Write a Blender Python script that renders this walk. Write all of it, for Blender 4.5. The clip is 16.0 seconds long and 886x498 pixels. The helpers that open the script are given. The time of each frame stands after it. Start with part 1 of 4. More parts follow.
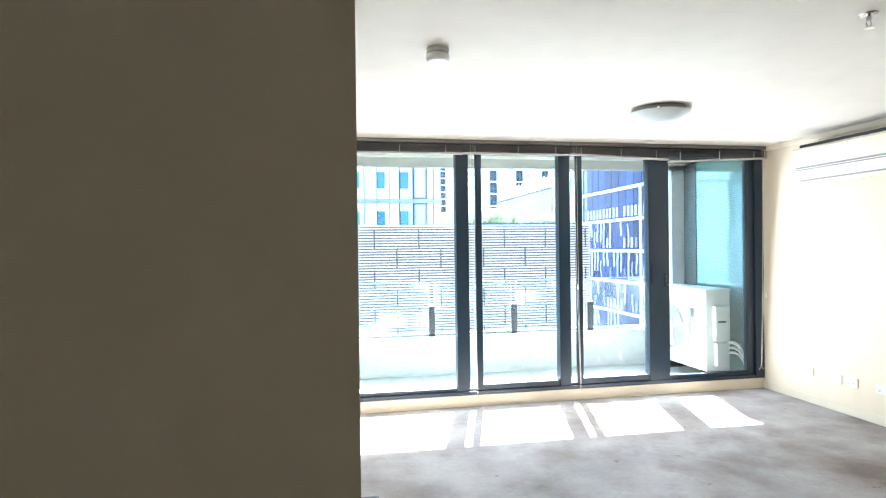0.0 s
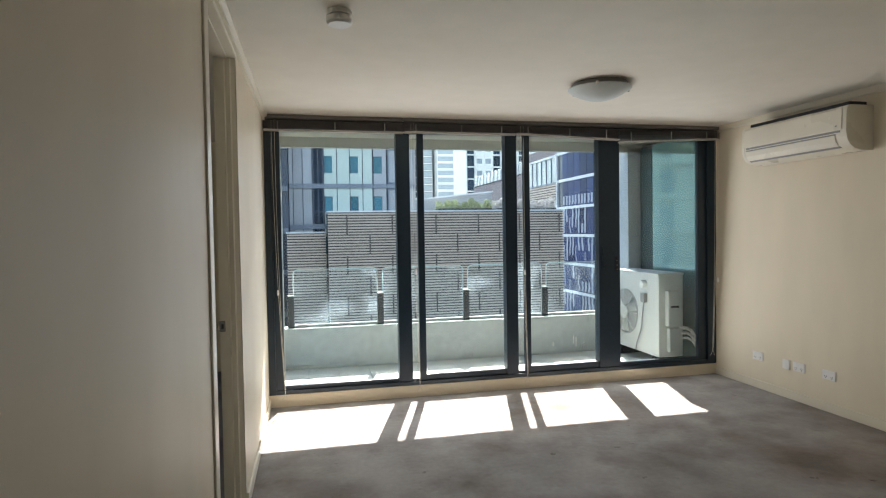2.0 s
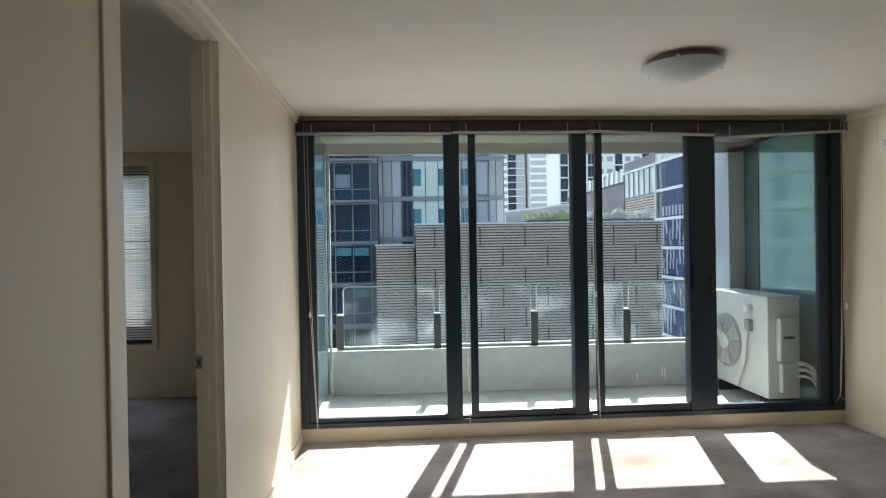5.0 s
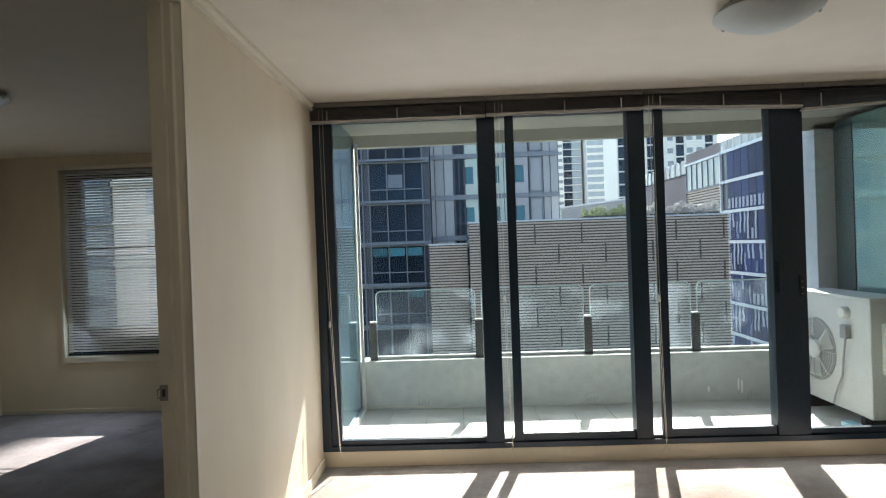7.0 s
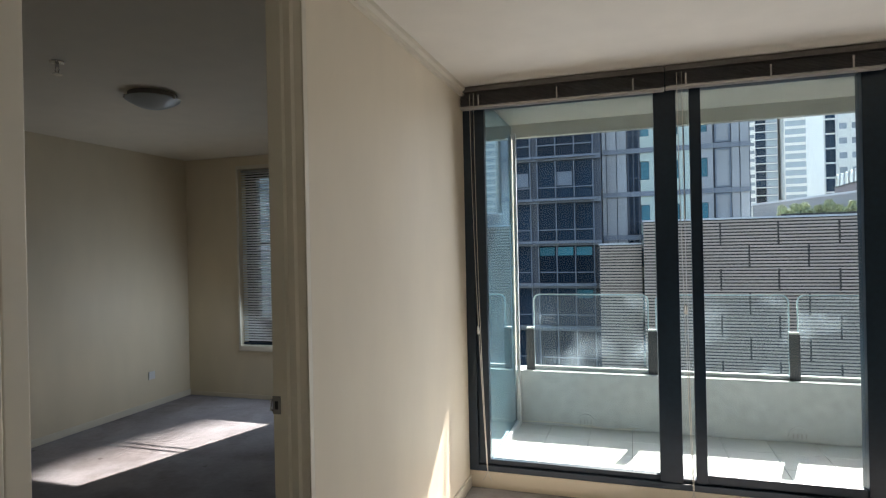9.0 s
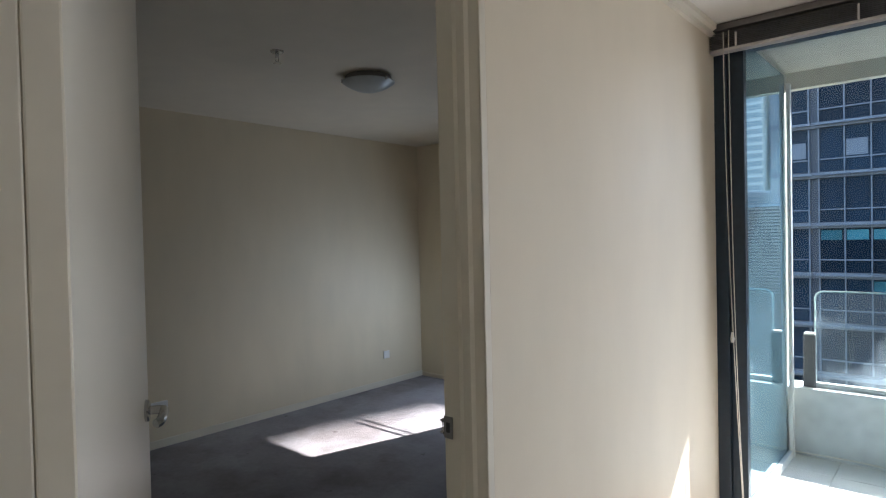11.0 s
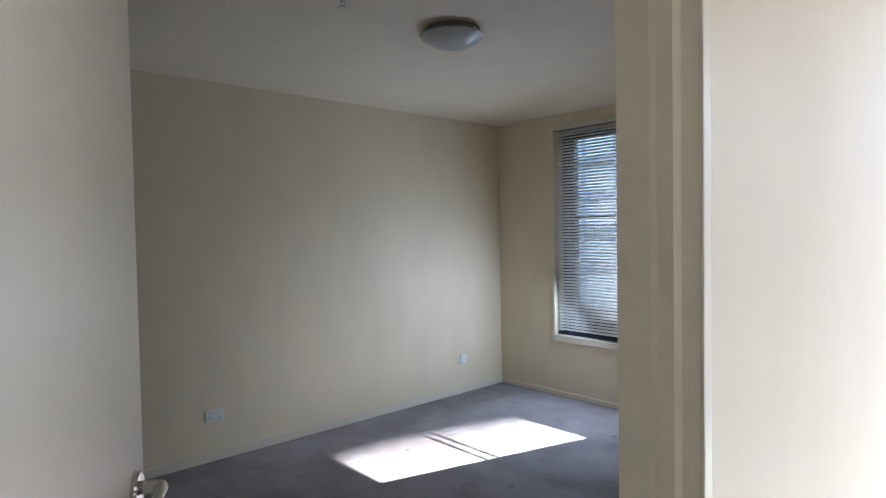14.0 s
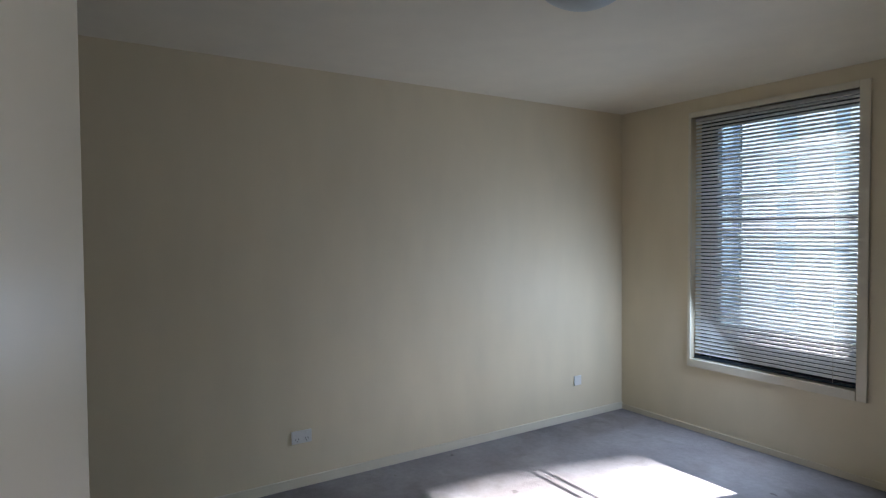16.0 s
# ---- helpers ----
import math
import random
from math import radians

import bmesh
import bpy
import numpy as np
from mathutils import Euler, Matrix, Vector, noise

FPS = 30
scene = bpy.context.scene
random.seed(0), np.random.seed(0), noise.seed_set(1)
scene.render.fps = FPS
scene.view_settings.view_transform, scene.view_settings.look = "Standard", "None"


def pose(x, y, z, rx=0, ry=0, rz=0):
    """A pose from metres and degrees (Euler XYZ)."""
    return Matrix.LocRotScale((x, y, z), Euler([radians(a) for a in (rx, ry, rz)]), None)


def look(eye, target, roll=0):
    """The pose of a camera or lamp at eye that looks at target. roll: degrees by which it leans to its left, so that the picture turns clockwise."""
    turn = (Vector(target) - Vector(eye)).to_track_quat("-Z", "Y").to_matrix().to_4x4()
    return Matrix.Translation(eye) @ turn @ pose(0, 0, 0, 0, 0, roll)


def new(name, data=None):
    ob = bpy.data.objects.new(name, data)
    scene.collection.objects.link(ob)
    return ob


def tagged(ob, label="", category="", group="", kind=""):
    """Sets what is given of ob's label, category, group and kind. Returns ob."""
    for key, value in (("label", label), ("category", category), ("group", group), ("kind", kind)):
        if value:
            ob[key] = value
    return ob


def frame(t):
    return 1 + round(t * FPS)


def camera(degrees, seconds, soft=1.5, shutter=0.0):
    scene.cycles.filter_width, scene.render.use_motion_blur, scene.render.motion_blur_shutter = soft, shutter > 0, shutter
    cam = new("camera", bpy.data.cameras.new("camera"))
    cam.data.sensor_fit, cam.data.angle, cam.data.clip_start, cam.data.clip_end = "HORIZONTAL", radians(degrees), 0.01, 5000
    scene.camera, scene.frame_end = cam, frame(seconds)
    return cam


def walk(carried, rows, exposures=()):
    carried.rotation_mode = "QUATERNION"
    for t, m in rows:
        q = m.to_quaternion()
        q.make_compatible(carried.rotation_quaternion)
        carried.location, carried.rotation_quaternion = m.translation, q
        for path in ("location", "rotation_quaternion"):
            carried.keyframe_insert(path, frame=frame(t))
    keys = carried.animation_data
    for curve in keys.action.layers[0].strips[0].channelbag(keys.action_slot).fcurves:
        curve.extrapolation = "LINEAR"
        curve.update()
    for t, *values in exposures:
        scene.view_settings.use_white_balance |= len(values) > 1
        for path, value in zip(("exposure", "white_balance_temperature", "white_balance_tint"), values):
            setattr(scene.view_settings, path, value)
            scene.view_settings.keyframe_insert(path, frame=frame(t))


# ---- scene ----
cam = camera(73.9, 16.0, 1.15)
PATH = [
    (0, (0.031, -0.115, 1.429), (0.403, 1.848, 1.421), -0.7),
    (0.5, (0.137, -0.173, 1.431), (0.62, 1.767, 1.406), -0.8),
    (1, (0.253, -0.174, 1.419), (0.739, 1.765, 1.374), -0.7),
    (1.5, (0.337, -0.095, 1.413), (0.787, 1.853, 1.351), -0.8),
    (2, (0.394, 0.049, 1.411), (0.836, 1.999, 1.353), -0.9),
    (2.5, (0.442, 0.16, 1.414), (0.921, 2.101, 1.381), -1.0),
    (3, (0.529, 0.255, 1.418), (1.024, 2.193, 1.398), -1.0),
    (3.5, (0.636, 0.34, 1.42), (1.027, 2.301, 1.412), -1.0),
    (4, (0.689, 0.431, 1.423), (0.968, 2.411, 1.416), -0.9),
    (6.5, (0.987, 1.038, 1.425), (0.972, 3.037, 1.413), -1.7),
    (7, (0.991, 1.176, 1.425), (0.932, 3.175, 1.414), -2.0),
    (7.5, (0.975, 1.309, 1.426), (0.878, 3.307, 1.432), -1.9),
    (8, (0.959, 1.396, 1.421), (0.776, 3.388, 1.432), -1.7),
    (8.5, (0.971, 1.491, 1.422), (0.601, 3.457, 1.426), -1.6),
    (9, (1.009, 1.606, 1.422), (0.392, 3.509, 1.422), -1.2),
    (9.5, (1.027, 1.695, 1.423), (0.195, 3.514, 1.416), -1.0),
    (10, (0.987, 1.8, 1.411), (-0.005, 3.536, 1.389), -1.0),
    (10.2, (0.961, 1.856, 1.411), (-0.098, 3.552, 1.385), -1.1),
    (12.3, (0.773, 2.286, 1.451), (-0.78, 3.546, 1.398), -1.6),
    (12.5, (0.715, 2.299, 1.446), (-0.842, 3.554, 1.392), -1.7),
    (13, (0.577, 2.323, 1.443), (-0.949, 3.614, 1.387), -1.5),
    (13.5, (0.472, 2.365, 1.435), (-1.013, 3.703, 1.376), -1.2),
    (14, (0.389, 2.439, 1.417), (-1.093, 3.78, 1.356), -1.0),
    (14.5, (0.303, 2.527, 1.408), (-1.299, 3.723, 1.349), -0.8),
    (15, (0.198, 2.622, 1.422), (-1.48, 3.708, 1.353), -0.6),
    (15.5, (0.054, 2.693, 1.434), (-1.645, 3.745, 1.365), -0.5),
    (16, (-0.071, 2.73, 1.449), (-1.758, 3.802, 1.388), -0.4),
]
EXPOSURE = 2.05
walk(cam, [(t, look(e, a, r)) for t, e, a, r in PATH],
     [(0.0, EXPOSURE + 2.25, 5700, 9), (0.3, EXPOSURE + 1.8, 6200, 10), (0.6, EXPOSURE + 1.38, 6400, 10), (1.0, EXPOSURE + 0.92, 6500, 11), (1.5, EXPOSURE + 0.64, 6500, 11),
      (2.5, EXPOSURE + 0.22, 6500, 11), (4.2, EXPOSURE + 0.1, 6450, 11), (8.0, EXPOSURE - 0.03, 6600, 12), (10.2, EXPOSURE + 0.15, 6100, 14), (12.3, EXPOSURE + 0.88, 5800, 14), (13.5, EXPOSURE + 1.02, 5750, 15), (14.3, EXPOSURE + 1.36, 5800, 15), (15.0, EXPOSURE + 1.32, 5800, 15), (16.0, EXPOSURE + 1.15, 5800, 14)])

# ---- world, sun, window light ----
SUN_SLOPE = Vector((0.284, 1.0, 0.946))            # from the room towards the sun
SUN_DIR = SUN_SLOPE.normalized()
world = bpy.data.worlds.new("sky")
scene.world = world
world.use_nodes = True
wn = world.node_tree
sky = wn.nodes.new("ShaderNodeTexSky")
sky.sky_type = "NISHITA"
sky.sun_disc = False
sky.sun_elevation = math.asin(SUN_DIR.z)
sky.sun_rotation = math.atan2(SUN_DIR.x, SUN_DIR.y)
wn.links.new(sky.outputs[0], wn.nodes["Background"].inputs[0])
wn.nodes["Background"].inputs[1].default_value = 0.15

sun_data = bpy.data.lights.new("sun", "SUN")
sun_data.energy, sun_data.angle, sun_data.color = 4.5, radians(0.5), (1.0, 0.95, 0.87)
sun = new("sun", sun_data)
sun.matrix_world = look((0, 0, 0), tuple(-SUN_DIR))


def window_light(name, x0, x1, z0, z1, y, watts, tilt=0, colour=(0.93, 0.97, 1.0), pan=0.0):
    d = bpy.data.lights.new(name, "AREA")
    d.shape, d.size, d.size_y, d.energy, d.color = "RECTANGLE", x1 - x0, z1 - z0, watts, colour
    ob = new(name, d)
    ob.matrix_world = look(((x0 + x1) / 2, y, (z0 + z1) / 2), ((x0 + x1) / 2 + pan, y - 1, (z0 + z1) / 2 + tilt))
    return ob


window_light("living_window_light", 0.16, 4.1, 0.2, 2.2, 4.9, 4, -0.1)
window_light("bedroom_window_light", -2.5, -1.8, 0.75, 1.05, 6.37, 1.5, -0.35, (0.66, 0.82, 1.0), -0.3)


# ---- materials ----
def material(name, color, rough=0.6, metal=0.0, spec=0.5, vary=0.1, grain=30.0, stain=1.2, bump=0.0, bump_scale=200.0, second=None, random_amount=0.0, coat=0.0, stretch=(1, 1, 1)):
    """A procedural surface: a base colour varied at two scales, with fine relief."""
    m = bpy.data.materials.new(name)
    m.use_nodes = True
    n, l = m.node_tree.nodes, m.node_tree.links
    b = n["Principled BSDF"]
    co = n.new("ShaderNodeTexCoord")
    mp = n.new("ShaderNodeMapping")
    mp.inputs["Scale"].default_value = stretch
    l.new(co.outputs["Object"], mp.inputs["Vector"])
    fine, wide = n.new("ShaderNodeTexNoise"), n.new("ShaderNodeTexNoise")
    for t, s in ((fine, grain), (wide, stain)):
        t.inputs["Scale"].default_value = s
        t.inputs["Detail"].default_value = 6
        l.new(mp.outputs[0], t.inputs["Vector"])
    mix = n.new("ShaderNodeMix")
    mix.data_type = "RGBA"
    ra = n.new("ShaderNodeMapRange")
    ra.inputs["From Min"].default_value, ra.inputs["From Max"].default_value = 0.35, 0.65
    l.new(wide.outputs[0], ra.inputs[0])
    l.new(ra.outputs[0], mix.inputs[0])
    dark = second or tuple(c * (1 - vary) for c in color)
    mix.inputs[6].default_value = (*color, 1)
    mix.inputs[7].default_value = (*dark, 1)
    hsv = n.new("ShaderNodeHueSaturation")
    l.new(mix.outputs[2], hsv.inputs["Color"])
    val = n.new("ShaderNodeMapRange")
    val.inputs["From Min"].default_value, val.inputs["From Max"].default_value = 0.3, 0.7
    val.inputs["To Min"].default_value, val.inputs["To Max"].default_value = 1 - vary, 1 + vary
    l.new(fine.outputs[0], val.inputs[0])
    last = val.outputs[0]
    if random_amount:
        oi = n.new("ShaderNodeObjectInfo")
        rr = n.new("ShaderNodeMapRange")
        rr.inputs["To Min"].default_value, rr.inputs["To Max"].default_value = 1 - random_amount, 1 + random_amount
        l.new(oi.outputs["Random"], rr.inputs[0])
        mu = n.new("ShaderNodeMath")
        mu.operation = "MULTIPLY"
        l.new(last, mu.inputs[0])
        l.new(rr.outputs[0], mu.inputs[1])
        last = mu.outputs[0]
    l.new(last, hsv.inputs["Value"])
    l.new(hsv.outputs[0], b.inputs["Base Color"])
    b.inputs["Metallic"].default_value = metal
    b.inputs["Specular IOR Level"].default_value = spec
    b.inputs["Coat Weight"].default_value = coat
    ro = n.new("ShaderNodeMapRange")
    ro.inputs["From Min"].default_value, ro.inputs["From Max"].default_value = 0.3, 0.7
    ro.inputs["To Min"].default_value, ro.inputs["To Max"].default_value = max(rough - 0.06, 0.02), min(rough + 0.06, 1)
    l.new(wide.outputs[0], ro.inputs[0])
    l.new(ro.outputs[0], b.inputs["Roughness"])
    if bump:
        bt = n.new("ShaderNodeTexNoise")
        bt.inputs["Scale"].default_value = bump_scale
        bt.inputs["Detail"].default_value = 3
        l.new(mp.outputs[0], bt.inputs["Vector"])
        bp = n.new("ShaderNodeBump")
        bp.inputs["Strength"].default_value = bump
        bp.inputs["Distance"].default_value = 0.01
        l.new(bt.outputs[0], bp.inputs["Height"])
        l.new(bp.outputs[0], b.inputs["Normal"])
    return m


def glass_material(name, tint=(0.9, 0.95, 0.94), rough=0.0):
    """Thin window glass: clear with a mirror reflection."""
    m = bpy.data.materials.new(name)
    m.use_nodes = True
    n, l = m.node_tree.nodes, m.node_tree.links
    n.remove(n["Principled BSDF"])
    tr, gl, mx, fr = n.new("ShaderNodeBsdfTransparent"), n.new("ShaderNodeBsdfGlossy"), n.new("ShaderNodeMixShader"), n.new("ShaderNodeFresnel")
    tr.inputs[0].default_value = (*tint, 1)
    gl.inputs["Roughness"].default_value = rough
    fr.inputs["IOR"].default_value = 1.45
    l.new(fr.outputs[0], mx.inputs[0])
    l.new(tr.outputs[0], mx.inputs[1])
    l.new(gl.outputs[0], mx.inputs[2])
    l.new(mx.outputs[0], n["Material Output"].inputs[0])
    return m


def dusty_glass(name, tint, amount):
    """Clear glass with a film of dust that catches the light."""
    m = glass_material(name, tint)
    n, l = m.node_tree.nodes, m.node_tree.links
    out = n["Material Output"]
    clear = out.inputs[0].links[0].from_socket
    film, back, both, mx = n.new("ShaderNodeBsdfDiffuse"), n.new("ShaderNodeBsdfTranslucent"), n.new("ShaderNodeMixShader"), n.new("ShaderNodeMixShader")
    for f in (film, back):
        f.inputs[0].default_value = (0.75, 0.85, 0.95, 1)
    co, no, ra = n.new("ShaderNodeTexCoord"), n.new("ShaderNodeTexNoise"), n.new("ShaderNodeMapRange")
    no.inputs["Scale"].default_value, no.inputs["Detail"].default_value = 3.0, 5
    ra.inputs["From Min"].default_value, ra.inputs["From Max"].default_value = 0.5, 0.72
    ra.inputs["To Min"].default_value, ra.inputs["To Max"].default_value = amount * 0.6, amount * 5
    l.new(co.outputs["Object"], no.inputs["Vector"])
    l.new(no.outputs[0], ra.inputs[0])
    l.new(film.outputs[0], both.inputs[1])
    l.new(back.outputs[0], both.inputs[2])
    l.new(ra.outputs[0], mx.inputs[0])
    l.new(clear, mx.inputs[1])
    l.new(both.outputs[0], mx.inputs[2])
    l.new(mx.outputs[0], out.inputs[0])
    return m


def plaster(name, color, rough=0.55, spec=0.4):
    return material(name, color, rough, spec=spec, vary=0.025, grain=6, stain=0.7, bump=0.05, bump_scale=350)


M_WALL = material("cream_wall_paint", (0.765, 0.68, 0.535), 0.47, spec=0.2, vary=0.025, grain=6, stain=1.3, bump=0.05, bump_scale=5, stretch=(1, 1, 0.35))
M_CEIL = plaster("white_ceiling_paint", (0.82, 0.775, 0.69), 0.7)
# bedroom wall and ceiling: yellower copies, the room's warm light put into the colour
M_WALL_BED = material("cream_bedroom_wall_warm_lit", (0.77, 0.675, 0.495), 0.5, spec=0.16, vary=0.025, grain=6, stain=1.3, bump=0.05, bump_scale=5, stretch=(1, 1, 0.35))
M_CEIL_BED = plaster("white_bedroom_ceiling_warm_lit", (0.8, 0.735, 0.6), 0.7)
M_DOOR = material("cream_gloss_door_paint", (0.76, 0.71, 0.6), 0.33, spec=0.4, vary=0.02, grain=5, stain=1.2)
M_TRIM = material("cream_trim_paint", (0.75, 0.69, 0.56), 0.35, vary=0.03, grain=8, stain=1)
def carpet(name, color, worn, brown):
    """Short pile: soft cloudy wear, brownish traffic stains and a few small dark spots."""
    m = material(name, color, 0.95, spec=0.1, vary=0.06, grain=30, stain=2.2, bump=0.45, bump_scale=420, second=worn)
    n, l = m.node_tree.nodes, m.node_tree.links
    b = n["Principled BSDF"]
    base = b.inputs["Base Color"].links[0].from_socket
    co = n.new("ShaderNodeTexCoord")

    def layer(scale, lo, hi, tint, strength, below):
        no, ra, mx = n.new("ShaderNodeTexNoise"), n.new("ShaderNodeMapRange"), n.new("ShaderNodeMix")
        no.inputs["Scale"].default_value, no.inputs["Detail"].default_value = scale, 7
        ra.inputs["From Min"].default_value, ra.inputs["From Max"].default_value = lo, hi
        ra.inputs["To Max"].default_value = strength
        mx.data_type = "RGBA"
        mx.blend_type = "MULTIPLY"
        mx.inputs[7].default_value = (*tint, 1)
        l.new(co.outputs["Object"], no.inputs["Vector"])
        l.new(no.outputs[0], ra.inputs[0])
        l.new(ra.outputs[0], mx.inputs[0])
        l.new(below, mx.inputs[6])
        return mx.outputs[2]

    top = layer(0.55, 0.48, 0.62, brown, 0.85, base)
    top = layer(1.7, 0.5, 0.63, (0.74, 0.71, 0.69), 0.9, top)
    top = layer(4.5, 0.56, 0.7, (0.78, 0.76, 0.74), 0.7, top)
    top = layer(11.0, 0.68, 0.74, (0.5, 0.47, 0.45), 0.8, top)
    l.new(top, b.inputs["Base Color"])
    return m


M_CARPET = carpet("grey_carpet", (0.42, 0.402, 0.395), (0.3, 0.284, 0.276), (0.88, 0.8, 0.73))
M_CARPET_BED = carpet("grey_mauve_carpet", (0.35, 0.335, 0.35), (0.275, 0.262, 0.275), (0.95, 0.92, 0.9))
M_FRAME = material("dark_powder_coated_aluminium", (0.014, 0.03, 0.049), 0.35, vary=0.12, grain=40, stain=2)
M_RUBBER = material("black_rubber", (0.012, 0.012, 0.013), 0.7)
M_BLIND = material("dark_brown_grey_blind_slats", (0.175, 0.167, 0.168), 0.45, vary=0.15, grain=25, stain=3)
M_BLIND_HEAD = material("brown_grey_head_rail", (0.17, 0.155, 0.145), 0.4, vary=0.1, grain=30)
M_BLIND_RAIL = material("pale_grey_blind_rail", (0.52, 0.5, 0.48), 0.4, vary=0.08)
M_CORD = material("off_white_cord", (0.6, 0.57, 0.5), 0.8, vary=0.1)
M_GLASS = glass_material("window_glass")
M_BALGLASS = dusty_glass("balustrade_glass", (0.92, 0.96, 0.97), 0.02)
M_GLASSEDGE = material("pale_glass_edge", (0.62, 0.74, 0.74), 0.15, vary=0.05)
M_TEAL = material("teal_cladding_glass", (0.22, 0.42, 0.42), 0.05, metal=0.55, vary=0.06, grain=2, stain=0.8, spec=0.8, coat=0.5)
M_SIDEGLASS = material("dark_teal_mirror_glass", (0.15, 0.32, 0.42), 0.04, metal=0.75, vary=0.05, grain=2, stain=0.8)
M_TEALDARK = material("dark_teal_metal", (0.03, 0.06, 0.065), 0.4, vary=0.1, grain=8)
M_CONCRETE = material("painted_concrete", (0.46, 0.49, 0.515), 0.85, vary=0.1, grain=14, stain=1.6, bump=0.25, bump_scale=60)
M_TILE = material("pale_balcony_tile", (0.55, 0.54, 0.51), 0.6, vary=0.06, grain=25, stain=3, random_amount=0.06, bump=0.1, bump_scale=120)
M_GROUT = material("grey_grout", (0.25, 0.24, 0.23), 0.95, vary=0.15)
M_SOFFIT = material("beige_soffit_render", (0.46, 0.445, 0.4), 0.9, vary=0.05, grain=10, stain=1, bump=0.1, bump_scale=90)
M_WHITEPL = material("white_plastic", (0.8, 0.79, 0.76), 0.35, vary=0.02, grain=5, stain=3)
M_GREYPL = material("grey_plastic", (0.3, 0.3, 0.3), 0.45, vary=0.06)
M_BLACKPL = material("black_plastic", (0.015, 0.015, 0.017), 0.4, vary=0.15)
M_CHROME = material("satin_chrome", (0.62, 0.61, 0.6), 0.18, metal=1.0, vary=0.05, grain=60)
M_STEEL = material("dark_grey_steel", (0.055, 0.06, 0.07), 0.45, vary=0.1)
M_PALEMETAL = material("pale_aluminium", (0.56, 0.57, 0.57), 0.6, metal=0.0, spec=0.2, vary=0.06)
M_LAMPRIM = material("dark_brushed_lamp_rim", (0.26, 0.25, 0.23), 0.45, metal=0.4, vary=0.1)
M_LAMPGLASS = material("frosted_lamp_glass", (0.46, 0.5, 0.49), 0.35, vary=0.03, spec=0.5)
M_ENAMEL = material("white_enamel_steel", (0.62, 0.62, 0.6), 0.4, vary=0.04, grain=12, stain=2)
M_VENETIAN = material("white_aluminium_slats", (0.84, 0.85, 0.85), 0.35, vary=0.03)
M_LOUVRE = material("grey_brown_louvres", (0.6, 0.48, 0.395), 0.6, vary=0.08, grain=0.6, stain=0.15)
M_LOUVREBACK = material("dark_louvre_backing", (0.07, 0.062, 0.058), 0.8, vary=0.1, grain=0.6)
M_TOWER_BAND = material("mid_grey_facade_band", (0.2, 0.215, 0.24), 0.6, vary=0.08, grain=0.8, stain=0.1)
M_IVORY = material("ivory_plastic", (0.8, 0.755, 0.65), 0.3, vary=0.02, grain=5, stain=3)
M_TOWER_GREY = material("grey_facade_panel", (0.36, 0.36, 0.36), 0.5, vary=0.08, grain=0.8, stain=0.1, random_amount=0.12)
M_TOWER_FRAME = material("blue_grey_window_frame", (0.17, 0.195, 0.23), 0.5, vary=0.08, grain=0.8)
M_TOWER_WHITE = material("white_facade_panel", (0.84, 0.77, 0.67), 0.6, vary=0.05, grain=0.5, stain=0.1)
M_CREAM = material("cream_facade_render", (0.86, 0.75, 0.62), 0.7, vary=0.05, grain=0.5, stain=0.1)
M_TOWER_PALE = material("pale_green_facade_panel", (0.52, 0.58, 0.5), 0.5, vary=0.05, grain=0.5, stain=0.1)
M_TOWER_DARK = material("dark_blue_grey_facade", (0.06, 0.075, 0.1), 0.4, vary=0.1, grain=0.8, stain=0.2)
M_WINDOWDARK = material("dark_window_glass", (0.014, 0.03, 0.05), 0.2, vary=0.3, grain=0.5, stain=0.3, spec=0.12, random_amount=0.5)
M_WINDOWTEAL = material("teal_window_glass", (0.06, 0.19, 0.23), 0.12, vary=0.2, grain=0.5, stain=0.3, spec=0.3, random_amount=0.4)
M_BLUEGLASS = material("deep_blue_curtain_wall_glass", (0.034, 0.056, 0.14), 0.3, vary=0.25, grain=0.4, stain=0.2, spec=0.02, random_amount=0.4)
M_WINDOWMID = material("grey_hazy_window_glass", (0.27, 0.28, 0.29), 0.3, vary=0.15, grain=0.5, random_amount=0.3)
M_PALEGLASS = material("pale_blue_glazing", (0.4, 0.43, 0.43), 0.35, vary=0.1, grain=0.5, stain=0.3)
M_BAND = material("pale_facade_band", (0.66, 0.67, 0.68), 0.5, vary=0.06, grain=0.5)
M_BROWN = material("brown_brick_facade", (0.25, 0.2, 0.19), 0.8, vary=0.1, grain=1.0, stain=0.2)
M_ASPHALT = material("street_asphalt", (0.05, 0.05, 0.052), 0.9, vary=0.15, grain=1.0, stain=0.1)
M_LEAF = material("green_leaves", (0.42, 0.45, 0.26), 0.6, vary=0.3, grain=3, stain=1)
M_BLOSSOM = material("pale_dry_blossom", (0.62, 0.58, 0.54), 0.8, vary=0.2, grain=3, stain=1)
M_BLUEBOX = material("pale_blue_plastic", (0.2, 0.42, 0.52), 0.4, vary=0.05)


# ---- mesh helpers ----
def bm_box(bm, x0, x1, y0, y1, z0, z1, bevel=0.0):
    made = bmesh.ops.create_cube(bm, size=1.0, matrix=Matrix.LocRotScale(((x0 + x1) / 2, (y0 + y1) / 2, (z0 + z1) / 2), None, (abs(x1 - x0), abs(y1 - y0), abs(z1 - z0))))
    if bevel:
        es = list({e for v in made["verts"] for e in v.link_edges})
        bmesh.ops.bevel(bm, geom=es, offset=bevel, segments=2, profile=0.6, affect="EDGES")
    return bm


